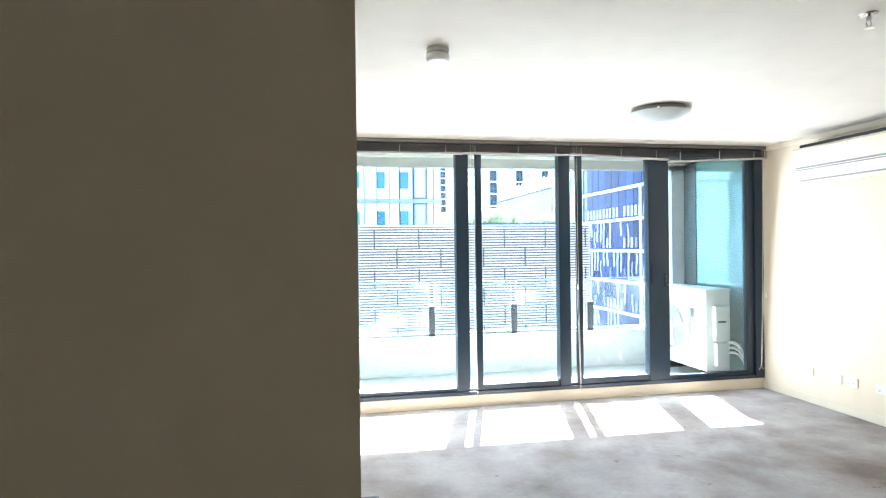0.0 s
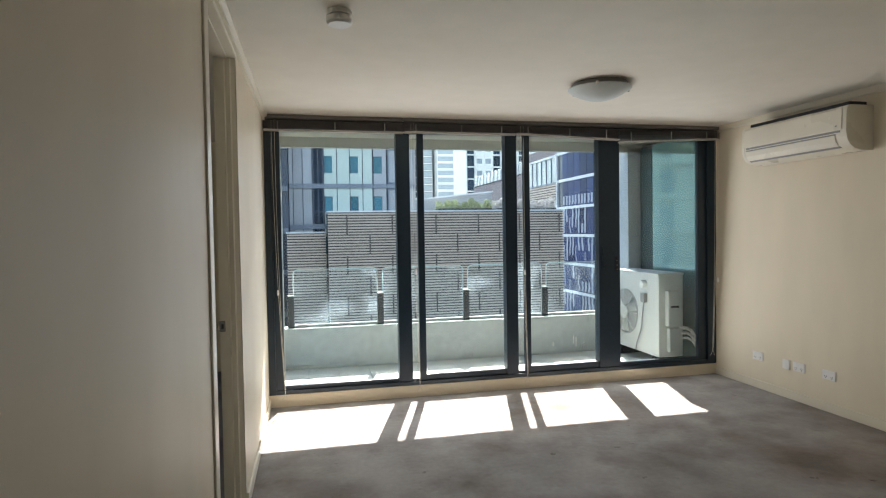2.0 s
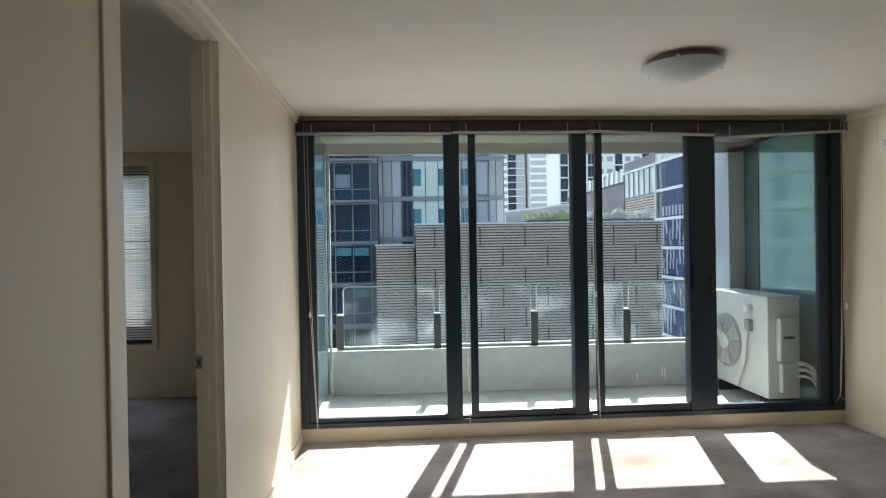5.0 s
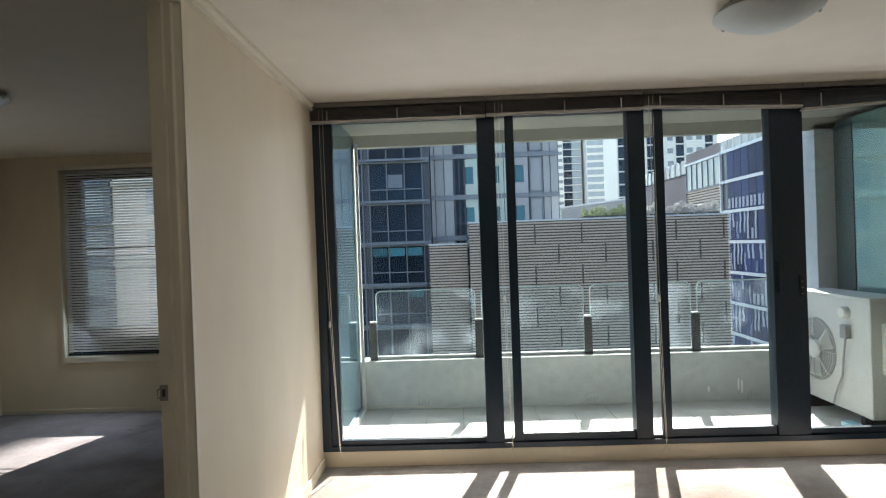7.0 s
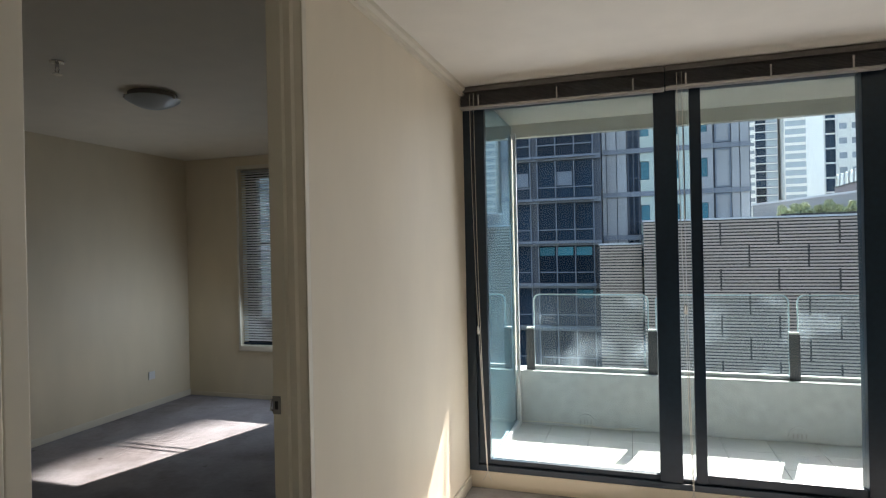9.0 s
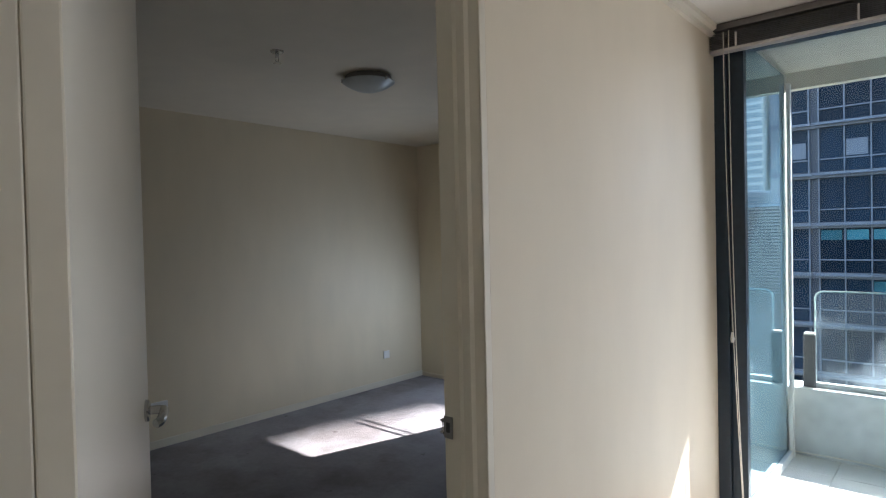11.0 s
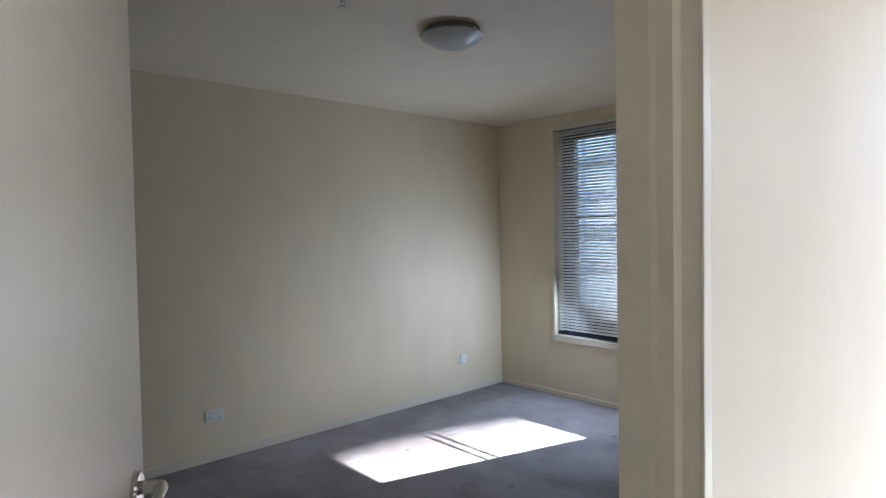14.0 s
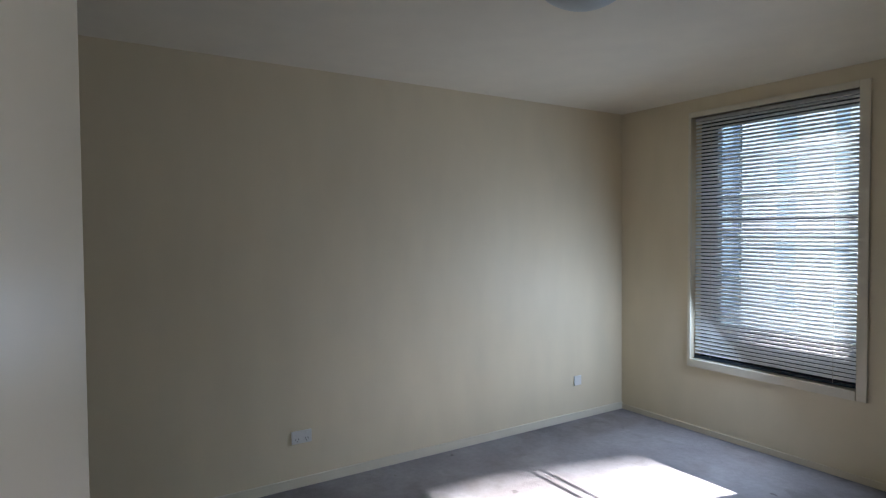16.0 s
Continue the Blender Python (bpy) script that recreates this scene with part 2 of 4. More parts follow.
def box(x0, x1, y0, y1, z0, z1, bevel=0.0):
    return bm_box(bmesh.new(), x0, x1, y0, y1, z0, z1, bevel)


def lathe(profile, m=None, segs=40):
    """A solid of revolution about z from (radius, height) pairs."""
    bm = bmesh.new()
    rings = []
    for r, z in profile:
        if r < 1e-5:
            rings.append([bm.verts.new((0, 0, z))])
        else:
            rings.append([bm.verts.new((r * math.cos(2 * math.pi * i / segs), r * math.sin(2 * math.pi * i / segs), z)) for i in range(segs)])
    for a, b in zip(rings, rings[1:]):
        for i in range(segs):
            j = (i + 1) % segs
            vs = [a[i % len(a)], a[j % len(a)], b[j % len(b)], b[i % len(b)]]
            vs = list(dict.fromkeys(vs))
            if len(vs) > 2:
                bm.faces.new(vs)
    bmesh.ops.recalc_face_normals(bm, faces=bm.faces)
    if m is not None:
        bm.transform(m)
    return bm


def tube(points, radius, segs=8):
    """A round bar through points."""
    bm = bmesh.new()
    pts = [Vector(p) for p in points]
    rings = []
    for i, p in enumerate(pts):
        d = (pts[min(i + 1, len(pts) - 1)] - pts[max(i - 1, 0)]).normalized()
        q = d.to_track_quat("Z", "Y")
        rings.append([bm.verts.new(p + q @ Vector((radius * math.cos(2 * math.pi * k / segs), radius * math.sin(2 * math.pi * k / segs), 0))) for k in range(segs)])
    for a, b in zip(rings, rings[1:]):
        for k in range(segs):
            bm.faces.new((a[k], a[(k + 1) % segs], b[(k + 1) % segs], b[k]))
    bm.faces.new(rings[0][::-1])
    bm.faces.new(rings[-1])
    bmesh.ops.recalc_face_normals(bm, faces=bm.faces)
    return bm


def prism(outline, axis, a, b):
    """A flat outline (u, v) drawn out along an axis from a to b."""
    bm = bmesh.new()
    put = {"x": lambda u, v, w: (w, u, v), "y": lambda u, v, w: (u, w, v), "z": lambda u, v, w: (u, v, w)}[axis]
    lo = [bm.verts.new(put(u, v, a)) for u, v in outline]
    hi = [bm.verts.new(put(u, v, b)) for u, v in outline]
    n = len(outline)
    for i in range(n):
        bm.faces.new((lo[i], lo[(i + 1) % n], hi[(i + 1) % n], hi[i]))
    bm.faces.new(lo[::-1])
    bm.faces.new(hi)
    bmesh.ops.recalc_face_normals(bm, faces=bm.faces)
    return bm


def mesh_of(name, bm, mat, smooth=False):
    me = bpy.data.meshes.new(name)
    bm.to_mesh(me)
    bm.free()
    me.materials.append(mat)
    if smooth:
        for p in me.polygons:
            p.use_smooth = True
        me.set_sharp_from_angle(angle=radians(35))
    return me


def part(name, bm, mat, parent, label="", smooth=False):
    ob = new(name, mesh_of(name, bm, mat, smooth))
    ob.parent = parent
    if parent is not None:
        ob.matrix_parent_inverse = Matrix.Identity(4)
    return tagged(ob, label)


def structure(name, bm, mat, label, category):
    return tagged(new(name, mesh_of(name, bm, mat)), label, category, "", "structure")


def thing(name, label, category, at=(0, 0, 0), group="", kind="", turn=0):
    ob = new(name)
    ob.empty_display_size = 0.1
    ob.matrix_world = pose(*at, 0, 0, turn)
    return tagged(ob, label, category, group, kind)


# ---- plan ----
WL = 0.05            # living room's face of the bedroom wall
WB = -0.05           # bedroom's face of it
WR = 4.213            # far side wall of the living room
YW = 5.0             # inner face of the window wall
H = 2.37
BX = -3.305           # bedroom's far wall
BY = 6.495            # bedroom's window wall
BB = 1.3             # bedroom's back wall
D0, D1, DH = 2.32, 3.2, 2.3   # door opening
HX, HY = -1.35, -2.6     # hall behind
HC = 0.315           # hall face of the corner

structure("floor", bm_box(box(HX, WR, HY, HC, -0.2, 0), WB, WR, HC, YW + 0.14, -0.2, 0), M_CARPET, "mottled grey-brown carpet in the living room", "floor")
structure("floor_bedroom", box(BX, WB, BB, BY, -0.2, 0), M_CARPET_BED, "grey-brown carpet in the bedroom", "floor")
structure("ceiling", bm_box(box(HX, WR, HY, HC, H, H + 0.2), WB, WR, HC, YW + 0.2, H, H + 0.2), M_CEIL, "white painted living room ceiling", "ceiling")
structure("ceiling_bedroom", box(BX - 0.15, WB, BB - 0.12, BY + 0.2, H, H + 0.2), M_CEIL_BED, "white painted bedroom ceiling, colour tinted for warm light", "ceiling")

bm = box(WB, WL, HC, D0 - 0.045, 0, H)
bm_box(bm, WB, WL, D0 - 0.045, D1 + 0.025, DH + 0.03, H)
bm_box(bm, WB, WL, D1 + 0.025, YW + 0.1, 0, H)
structure("wall_between", bm, M_WALL, "cream painted wall with the bedroom doorway", "wall")
structure("wall_right", box(WR, WR + 0.2, HY, YW + 0.2, -0.1, H), M_WALL, "cream painted side wall of the living room", "wall")
structure("wall_hall", box(HX, WB, HC, HC + 0.12, 0, H), M_WALL, "cream painted hall wall in shade", "wall")
structure("wall_hall_side", box(HX - 0.1, HX, HY, HC + 0.12, -0.1, H), M_WALL, "cream painted hall side wall", "wall")
structure("wall_back", box(HX - 0.1, WR + 0.2, HY - 0.1, HY, -0.1, H), M_WALL, "cream painted back wall of the hall", "wall")
structure("wall_bedroom_far", box(BX - 0.15, BX, BB - 0.12, BY + 0.2, -0.1, H), M_WALL_BED, "cream painted bedroom wall", "wall")
structure("wall_bedroom_back", box(BX, WB, BB - 0.12, BB, -0.1, H), M_WALL_BED, "cream painted bedroom back wall", "wall")
structure("wall_bedroom_side", box(WB, WL - 0.02, YW + 0.2, BY + 0.2, -0.1, 2.64), M_WALL, "bedroom wall beside the balcony", "wall")

# bedroom window wall with its opening
WX0, WX1, WZ0, WZ1 = -2.675, -1.618, 0.522, 2.238
bm = box(BX, WX0, BY, BY + 0.2, -0.1, H)
bm_box(bm, WX1, WB, BY, BY + 0.2, -0.1, H)
bm_box(bm, WX0, WX1, BY, BY + 0.2, -0.1, WZ0)
bm_box(bm, WX0, WX1, BY, BY + 0.2, WZ1, H)
structure("wall_bedroom_window", bm, M_WALL_BED, "cream painted bedroom wall with a window", "wall")

# plinth under the living room window, head above it
structure("window_plinth", box(WL, WR, YW, YW + 0.14, 0, 0.098), M_WALL, "low cream painted plinth under the window", "plinth")

# skirtings and cornice
SK = 0.07


def skirting(name, bm, label, mat=None):
    mat = mat or M_TRIM
    return structure(name, bm, mat, label, "skirting board")


bm = box(WL, WL + 0.012, HC + 0.02, D0 - 0.1, 0, SK, 0.003)
bm_box(bm, WL, WL + 0.012, D1 + 0.03, YW, 0, SK, 0.003)
skirting("baseboard_between", bm, "cream skirting along the bedroom wall")
skirting("baseboard_right", box(WR - 0.012, WR, HY, YW, 0, SK, 0.003), "cream skirting along the side wall")
skirting("baseboard_bedroom_far", box(BX, BX + 0.012, BB, BY, 0, SK * 0.8, 0.003), "pale skirting along the bedroom wall", M_TRIM)
skirting("baseboard_bedroom_window", box(BX + 0.012, WB, BY - 0.008, BY, 0, SK * 0.6, 0.003), "cream skirting under the bedroom window", M_WALL)
structure("cornice_trim", prism([(WL, H - 0.05), (WL + 0.02, H - 0.05), (WL + 0.02, H - 0.03), (WL + 0.036, H - 0.022), (WL + 0.036, H), (WL, H)], "y", HC + 0.02, YW), M_TRIM, "narrow cream cornice strip along the ceiling", "cornice")
structure("cornice_trim_right", prism([(WR, H - 0.05), (WR - 0.012, H - 0.05), (WR - 0.018, H - 0.04), (WR - 0.018, H), (WR, H)], "y", HY, YW), M_TRIM, "narrow cream cornice strip over the air conditioner", "cornice")

# ---- bedroom doorway ----
fr = thing("door_frame", "cream painted timber door frame of the bedroom", "door frame", (0, D0, 0), kind="structure")


def fpart(name, bm, mat=M_TRIM, label=""):
    bm.transform(Matrix.Translation((0, -D0, 0)))
    return part(name, bm, mat, fr, label)


fpart("jamb", box(WB - 0.005, WL + 0.006, D0 - 0.045, D0, 0, DH + 0.03, 0.003))
fpart("jamb", box(WB - 0.001, WL + 0.0008, D1, D1 + 0.025, 0, DH + 0.03, 0.003))
fpart("head", box(WB - 0.005, WL + 0.006, D0, D1, DH, DH + 0.03, 0.003))
fpart("door_stop", prism([(WB - 0.001, D1 - 0.0005), (WB - 0.001, D1 - 0.04), (-0.004, D1 - 0.037), (0.002, D1 - 0.029), (0.022, D1 - 0.024), (0.028, D1 - 0.014), (0.046, D1 - 0.0005)], "z", 0, DH - 0.004))
fpart("door_stop", box(WB + 0.02, 0.015, D0, D0 + 0.013, 0, DH - 0.013, 0.002))
fpart("head_stop", box(WB + 0.02, 0.015, D0, D1 - 0.05, DH - 0.013, DH, 0.002))
fpart("architrave", box(WL, WL + 0.009, D0 - 0.1, D0 - 0.047, 0, DH + 0.03, 0.003))
SY = D1 - 0.04
sp = fpart("strike_plate", box(WB - 0.003, WB + 0.025, SY - 0.003, SY - 0.0005, 0.928, 0.983, 0.001), M_LAMPRIM, "worn metal strike plate")

LEAF, OPEN = 0.84, 61.0
door = thing("door_1", "plain cream gloss-painted bedroom door standing open", "door", (WB, D0, 0), kind="structure", turn=90 + OPEN)
leaf = part("leaf", box(0, LEAF, -0.018, 0.018, 0.012, DH - 0.01, 0.002), M_DOOR, door)


def lever(side):
    s = side
    rose = lathe([(0, 0), (0.029, 0), (0.029, 0.006), (0.026, 0.01), (0, 0.01)], Matrix.Translation((LEAF - 0.06, s * 0.018, 0.98)) @ pose(0, 0, 0, -90 * s))
    p = part("rose", rose, M_CHROME, door, "round chrome rose", True)
    pts = [(LEAF - 0.06, s * 0.024, 0.98), (LEAF - 0.06, s * 0.05, 0.98), (LEAF - 0.065, s * 0.062, 0.98), (LEAF - 0.08, s * 0.066, 0.98), (LEAF - 0.13, s * 0.066, 0.978), (LEAF - 0.165, s * 0.064, 0.975), (LEAF - 0.175, s * 0.055, 0.973)]
    part("lever", tube(pts, 0.0115, 12), M_CHROME, door, "chrome lever handle", True)


lever(1)
lever(-1)
part("latch_plate", box(LEAF - 0.001, LEAF + 0.0015, -0.011, 0.011, 0.92, 1.04), M_CHROME, door, "chrome latch plate")
for hz in (0.25, 1.1, 2.0):
    part("hinge", tube([(0, 0.022, hz - 0.05), (0, 0.022, hz + 0.05)], 0.006), M_CHROME, door, "steel hinge knuckle")

LY = SY - D0
part("lip", tube([(WB - 0.002, LY - 0.004, 0.94), (WB - 0.01, LY - 0.004, 0.94), (WB - 0.014, LY + 0.006, 0.94), (WB - 0.014, LY + 0.006, 0.97), (WB - 0.01, LY - 0.004, 0.97), (WB - 0.002, LY - 0.004, 0.97)], 0.0035, 6), M_CHROME, sp, "rounded chrome lip")
part("strike_hole", box(WB + 0.006, WB + 0.017, LY - 0.0042, LY - 0.0028, 0.943, 0.968), M_BLACKPL, sp, "dark latch hole")

# ---- living room window ----
win = thing("window_1", "wide dark aluminium window with sliding panes to the balcony", "window", (0, YW, 0), kind="structure")


def wpart(name, bm, mat=M_FRAME, label=""):
    bm.transform(Matrix.Translation((0, -YW, 0)))
    return part(name, bm, mat, win, label)


wf = wpart("window_frame", box(WL, 0.105, YW - 0.004, YW + 0.12, 0.1, H, 0.003))
wpart("window_frame", box(4.12, WR, YW - 0.004, YW + 0.12, 0.1, H, 0.003))
wpart("window_frame", box(0.105, 4.12, YW - 0.002, YW + 0.12, 0.1, 0.135, 0.003))
wpart("window_frame", box(0.105, 4.12, YW, YW + 0.12, 2.26, H, 0.003))
for x0, x1, y0, y1 in ((1.123, 1.237, 0.004, 0.10), (2.09, 2.197, 0.004, 0.10), (2.99, 3.198, 0.006, 0.10)):
    wpart("mullion", box(x0, x1, YW + y0, YW + y1, 0.135, 2.26, 0.003))
wpart("sash_stile", box(0.105, 0.172, YW + 0.02, YW + 0.07, 0.135, 2.26, 0.003))
wpart("sash_stile", box(1.304, 1.36, YW + 0.014, YW + 0.05, 0.135, 2.26, 0.003))
wpart("sash_stile", box(2.264, 2.321, YW + 0.014, YW + 0.05, 0.135, 2.26, 0.003))
wpart("sash_stile", box(4.035, 4.12, YW + 0.02, YW + 0.07, 0.135, 2.26, 0.003))
RAILS = ((0.172, 1.123, 0.165), (1.237, 1.304, 0.155), (1.36, 2.09, 0.185), (2.197, 2.264, 0.155), (2.321, 2.99, 0.19), (3.198, 4.035, 0.17))
for x0, x1, zt in RAILS:
    wpart("bottom_rail", box(x0, x1, YW + 0.02, YW + 0.06, 0.135, zt, 0.003))
    p = wpart("pane", box(x0 - 0.004, x1 + 0.004, YW + 0.036, YW + 0.042, zt - 0.005, 2.262), M_GLASS, "clear glass pane")
    p.visible_shadow = False
part("lock", box(3.148, 3.173, -0.008, 0.006, 1.02, 1.16, 0.004), M_BLACKPL, win, "black sliding door lock")
for lz in (1.04, 1.08, 1.12):
    part("screw", lathe([(0, 0), (0.004, 0), (0.003, 0.002), (0, 0.002)], pose(3.1605, -0.008, lz, 90), 8), M_PALEMETAL, win)
wpart("sliding_handle", box(3.015, 3.03, YW - 0.012, YW + 0.006, 1.05, 1.25, 0.004), M_FRAME)


# ---- raised venetian blinds ----
def raised_blind(x0, x1, drop_l, drop_r, sag=0.0):
    """A stack of slats pulled up under its head rail; the bottom rail may hang unevenly."""
    b = thing("venetian_blind", "dark brown-grey venetian blind pulled up above the window", "blind", (x0, YW - 0.045, H - 0.004), "blinds over the window")
    w = x1 - x0 - 0.006
    part("head_rail", box(0, w, -0.028, 0.028, -0.03, 0, 0.004), M_BLIND_HEAD, b)
    n = 9
    for i in range(n):
        f = (i + 1) / (n + 1)
        z0, z1 = -0.035 - (drop_l - 0.05) * f, -0.035 - (drop_r - 0.05) * f
        wob = random.uniform(-0.003, 0.003)
        bm = bmesh.new()
        segs = 8
        for s in range(segs + 1):
            u = s / segs
            z = z0 + (z1 - z0) * u - sag * f * math.sin(math.pi * u)
            for y, dz in ((-0.025 + wob, 0.0), (0.0, 0.003), (0.025 + wob, 0.0)):
                bm.verts.new((w * u, y, z + dz))
                bm.verts.new((w * u, y, z + dz - 0.0022))
        bm.verts.ensure_lookup_table()
        v = bm.verts
        for s in range(segs):
            a, c = s * 6, s * 6 + 6
            for i0, i1 in ((0, 2), (2, 4), (5, 3), (3, 1), (1, 0), (4, 5)):
                bm.faces.new((v[a + i0], v[c + i0], v[c + i1], v[a + i1]))
        bmesh.ops.recalc_face_normals(bm, faces=bm.faces)
        part("slat", bm, M_BLIND, b)
    ang = math.atan2(drop_l - drop_r, w)
    bm = box(0, w, -0.027, 0.027, -0.014, 0, 0.003)
    bm.transform(Matrix.Translation((0, 0, -drop_l + 0.014)) @ Matrix.Rotation(-ang, 4, "Y"))
    part("bottom_rail", bm, M_BLIND_RAIL, b, "pale bottom rail")
    for u in (0.1, 0.5, 0.86):
        d = drop_l + (drop_r - drop_l) * u
        part("ladder_tape", box(w * u - 0.004, w * u + 0.004, -0.031, -0.0285, -d + 0.012, -d * 0.42), M_BLIND_RAIL, b, "pale ladder tape")
    return b


raised_blind(WL + 0.004, 1.185, 0.128, 0.128)
raised_blind(1.185, 2.18, 0.122, 0.122)
raised_blind(2.18, 3.17, 0.115, 0.15, 0.01)
raised_blind(3.17, WR - 0.004, 0.17, 0.122, 0.006)


def pull_cord(x, length, tassel, swing):
    c = thing("pull_cord", "thin off-white blind cord hanging in front of the window", "cord", (x, YW - 0.088, H - 0.05), "blind cords")
    for k, dx in enumerate((-0.012, 0.012)):
        pts = [(dx * (0.6 + 0.4 * math.cos(u * 3)) + swing * u * u, -0.004 * k, -length * u) for u in [i / 14 for i in range(15)]]
        part("cord", tube(pts, 0.0021, 6), M_CORD, c)
    part("tassel", lathe([(0, 0.0), (0.005, 0.0), (0.009, -0.03), (0.007, -0.045), (0, -0.045)], Matrix.Translation((0.012, -0.004, -tassel)), 12), M_WHITEPL, c, "small white plastic tassel", True)
    for k, out in enumerate((-0.028, 0.022)):
        tail = [(swing + out * u * u, 0.004 * k, -length - 0.07 * u) for u in [i / 6 for i in range(7)]]
        part("cord_end", tube(tail, 0.0019, 6), M_CORD, c, "loose cord end")


pull_cord(0.13, 2.17, 1.35, 0.05)
pull_cord(1.25, 2.18, 1.22, 0.03)
pull_cord(2.215, 2.17, 1.25, 0.03)
pull_cord(4.15, 2.05, 1.38, -0.04)

# ---- ceiling fittings ----
def ceiling_light(x, y, r, name_label):
    c = thing("ceiling_light", name_label, "ceiling light", (x, y, H), "round ceiling lights")
    part("rim", lathe([(0, 0), (r * 0.86, 0), (r * 0.88, -0.006), (r * 0.86, -0.034), (r * 0.8, -0.038), (0, -0.038)]), M_LAMPRIM, c, "dark brushed metal base", True)
    drop = 0.36 * r
    prof = [(r * u, -0.036 - drop * (1 - u * u)) for u in [1 - i / 12 for i in range(13)]]
    part("diffuser", lathe([(0, -0.032), (r, -0.032)] + prof), M_LAMPGLASS, c, "shallow frosted glass dish", True)
    for k in range(3):
        a = 2 * math.pi * k / 3 + 0.5
        bm = box(-0.008, 0.008, -0.004, 0.004, -0.044, -0.026, 0.002)
        bm.transform(Matrix.Rotation(a, 4, "Z") @ Matrix.Translation((0, r + 0.002, 0)))
        part("clip", bm, M_CHROME, c, "small metal clip")
    return c


ceiling_light(2.283, 3.635, 0.207, "round frosted glass light with a dark rim on the ceiling")
ceiling_light(-1.665, 4.38, 0.152, "round frosted glass light on the bedroom ceiling")

sd = thing("smoke_detector", "round white smoke detector on the ceiling", "smoke detector", (0.541, 2.65, H))
part("base", lathe([(0, 0), (0.052, 0), (0.054, -0.004), (0.054, -0.02), (0.05, -0.022), (0, -0.022)]), M_WHITEPL, sd, "", True)
part("cover", lathe([(0, -0.022), (0.046, -0.022), (0.046, -0.026), (0.055, -0.028), (0.056, -0.05), (0.048, -0.06), (0.02, -0.063), (0, -0.063)]), M_WHITEPL, sd, "", True)


def sprinkler(x, y, label):
    s = thing("fire_sprinkler", label, "sprinkler", (x, y, H), "ceiling sprinklers")
    part("escutcheon", lathe([(0, 0), (0.034, 0), (0.03, -0.007), (0.012, -0.01), (0, -0.01)]), M_CHROME, s, "", True)
    part("stem", lathe([(0, -0.01), (0.009, -0.01), (0.009, -0.03), (0, -0.03)], None, 16), M_CHROME, s, "", True)
    part("arm", tube([(0.009, 0, -0.03), (0.014, 0, -0.042), (0.003, 0, -0.058)], 0.0025), M_CHROME, s)
    part("arm", tube([(-0.009, 0, -0.03), (-0.014, 0, -0.042), (-0.003, 0, -0.058)], 0.0025), M_CHROME, s)
    part("deflector", lathe([(0, -0.058), (0.02, -0.058), (0.021, -0.06), (0, -0.06)], None, 20), M_CHROME, s)


sprinkler(2.225, 1.95, "chrome fire sprinkler on the living room ceiling")
sprinkler(-1.635, 3.752, "chrome fire sprinkler on the bedroom ceiling")


# ---- sockets ----
def socket(m, switches, label, w=0.117, h=0.073):
    """A wall plate in its own frame: x along the wall, y out of it, z up."""
    s = thing("wall_socket", label, "socket", (0, 0, 0), "wall sockets")
    s.matrix_world = m
    part("plate", box(-w / 2, w / 2, 0, 0.009, -h / 2, h / 2, 0.003), M_WHITEPL, s)
    for x in (switches and (-0.028, 0.028)) or ():
        part("rocker", box(x - 0.007, x + 0.007, 0.009, 0.0125, 0.012, 0.028, 0.002), M_WHITEPL, s)
        for dx, a in ((-0.008, 25), (0.008, -25), (0, 0)):
            bm = box(-0.0014, 0.0014, 0.0088, 0.0096, -0.005, 0.005)
            bm.transform(Matrix.Translation((x + dx, 0, -0.01 - (0.012 if dx == 0 else 0))) @ Matrix.Rotation(radians(a), 4, "Y"))
            part("slot", bm, M_BLACKPL, s)
    if not switches:
        part("jack", box(-0.012, 0.012, 0.009, 0.0105, -0.012, 0.012, 0.001), M_WHITEPL, s)
    return s


def on_right(y, z):
    return Matrix.Translation((WR, y, z)) @ Matrix.Rotation(radians(90), 4, "Z")


def on_far(y, z):
    return Matrix.Translation((BX, y, z)) @ Matrix.Rotation(radians(-90), 4, "Z")


socket(on_right(4.45, 0.282), True, "white double power socket on the side wall")
socket(on_right(4.135, 0.276), False, "white aerial plate on the side wall", 0.073, 0.08)
socket(on_right(4.005, 0.278), True, "white double power socket beside the aerial plate")
socket(on_right(3.724, 0.28), True, "white double power socket low on the side wall")
socket(on_far(3.822, 0.287), True, "white double power socket on the bedroom wall")
socket(on_far(5.995, 0.299), False, "white aerial plate on the bedroom wall", 0.073, 0.073)

# ---- split air conditioner ----
ac = thing("air_conditioner", "white wall-mounted split air conditioner under the ceiling", "air conditioner", (WR, 3.38, 1.932))
AL = 0.995
out = [(0, 0.308), (-0.19, 0.308), (-0.212, 0.3), (-0.222, 0.276), (-0.226, 0.12), (-0.214, 0.07), (-0.19, 0.035), (-0.15, 0.01), (-0.1, 0.0), (0, 0.0)]
part("body", prism(out, "y", 0.03, AL - 0.03), M_IVORY, ac, "", True)
for y0, y1 in ((0.0, 0.03), (AL - 0.03, AL)):
    part("end_cap", prism([(u * 1.012, v) for u, v in out], "y", y0, y1), M_IVORY, ac, "ivory rounded end cap", True)
part("front_panel", prism([(-0.221, 0.292), (-0.23, 0.284), (-0.234, 0.15), (-0.226, 0.14)], "y", 0.034, AL - 0.034), M_IVORY, ac)
part("outlet_slot", prism([(-0.2258, 0.139), (-0.2292, 0.138), (-0.2285, 0.124), (-0.2255, 0.124)], "y", 0.05, AL - 0.05), M_GREYPL, ac, "dark outlet slot")
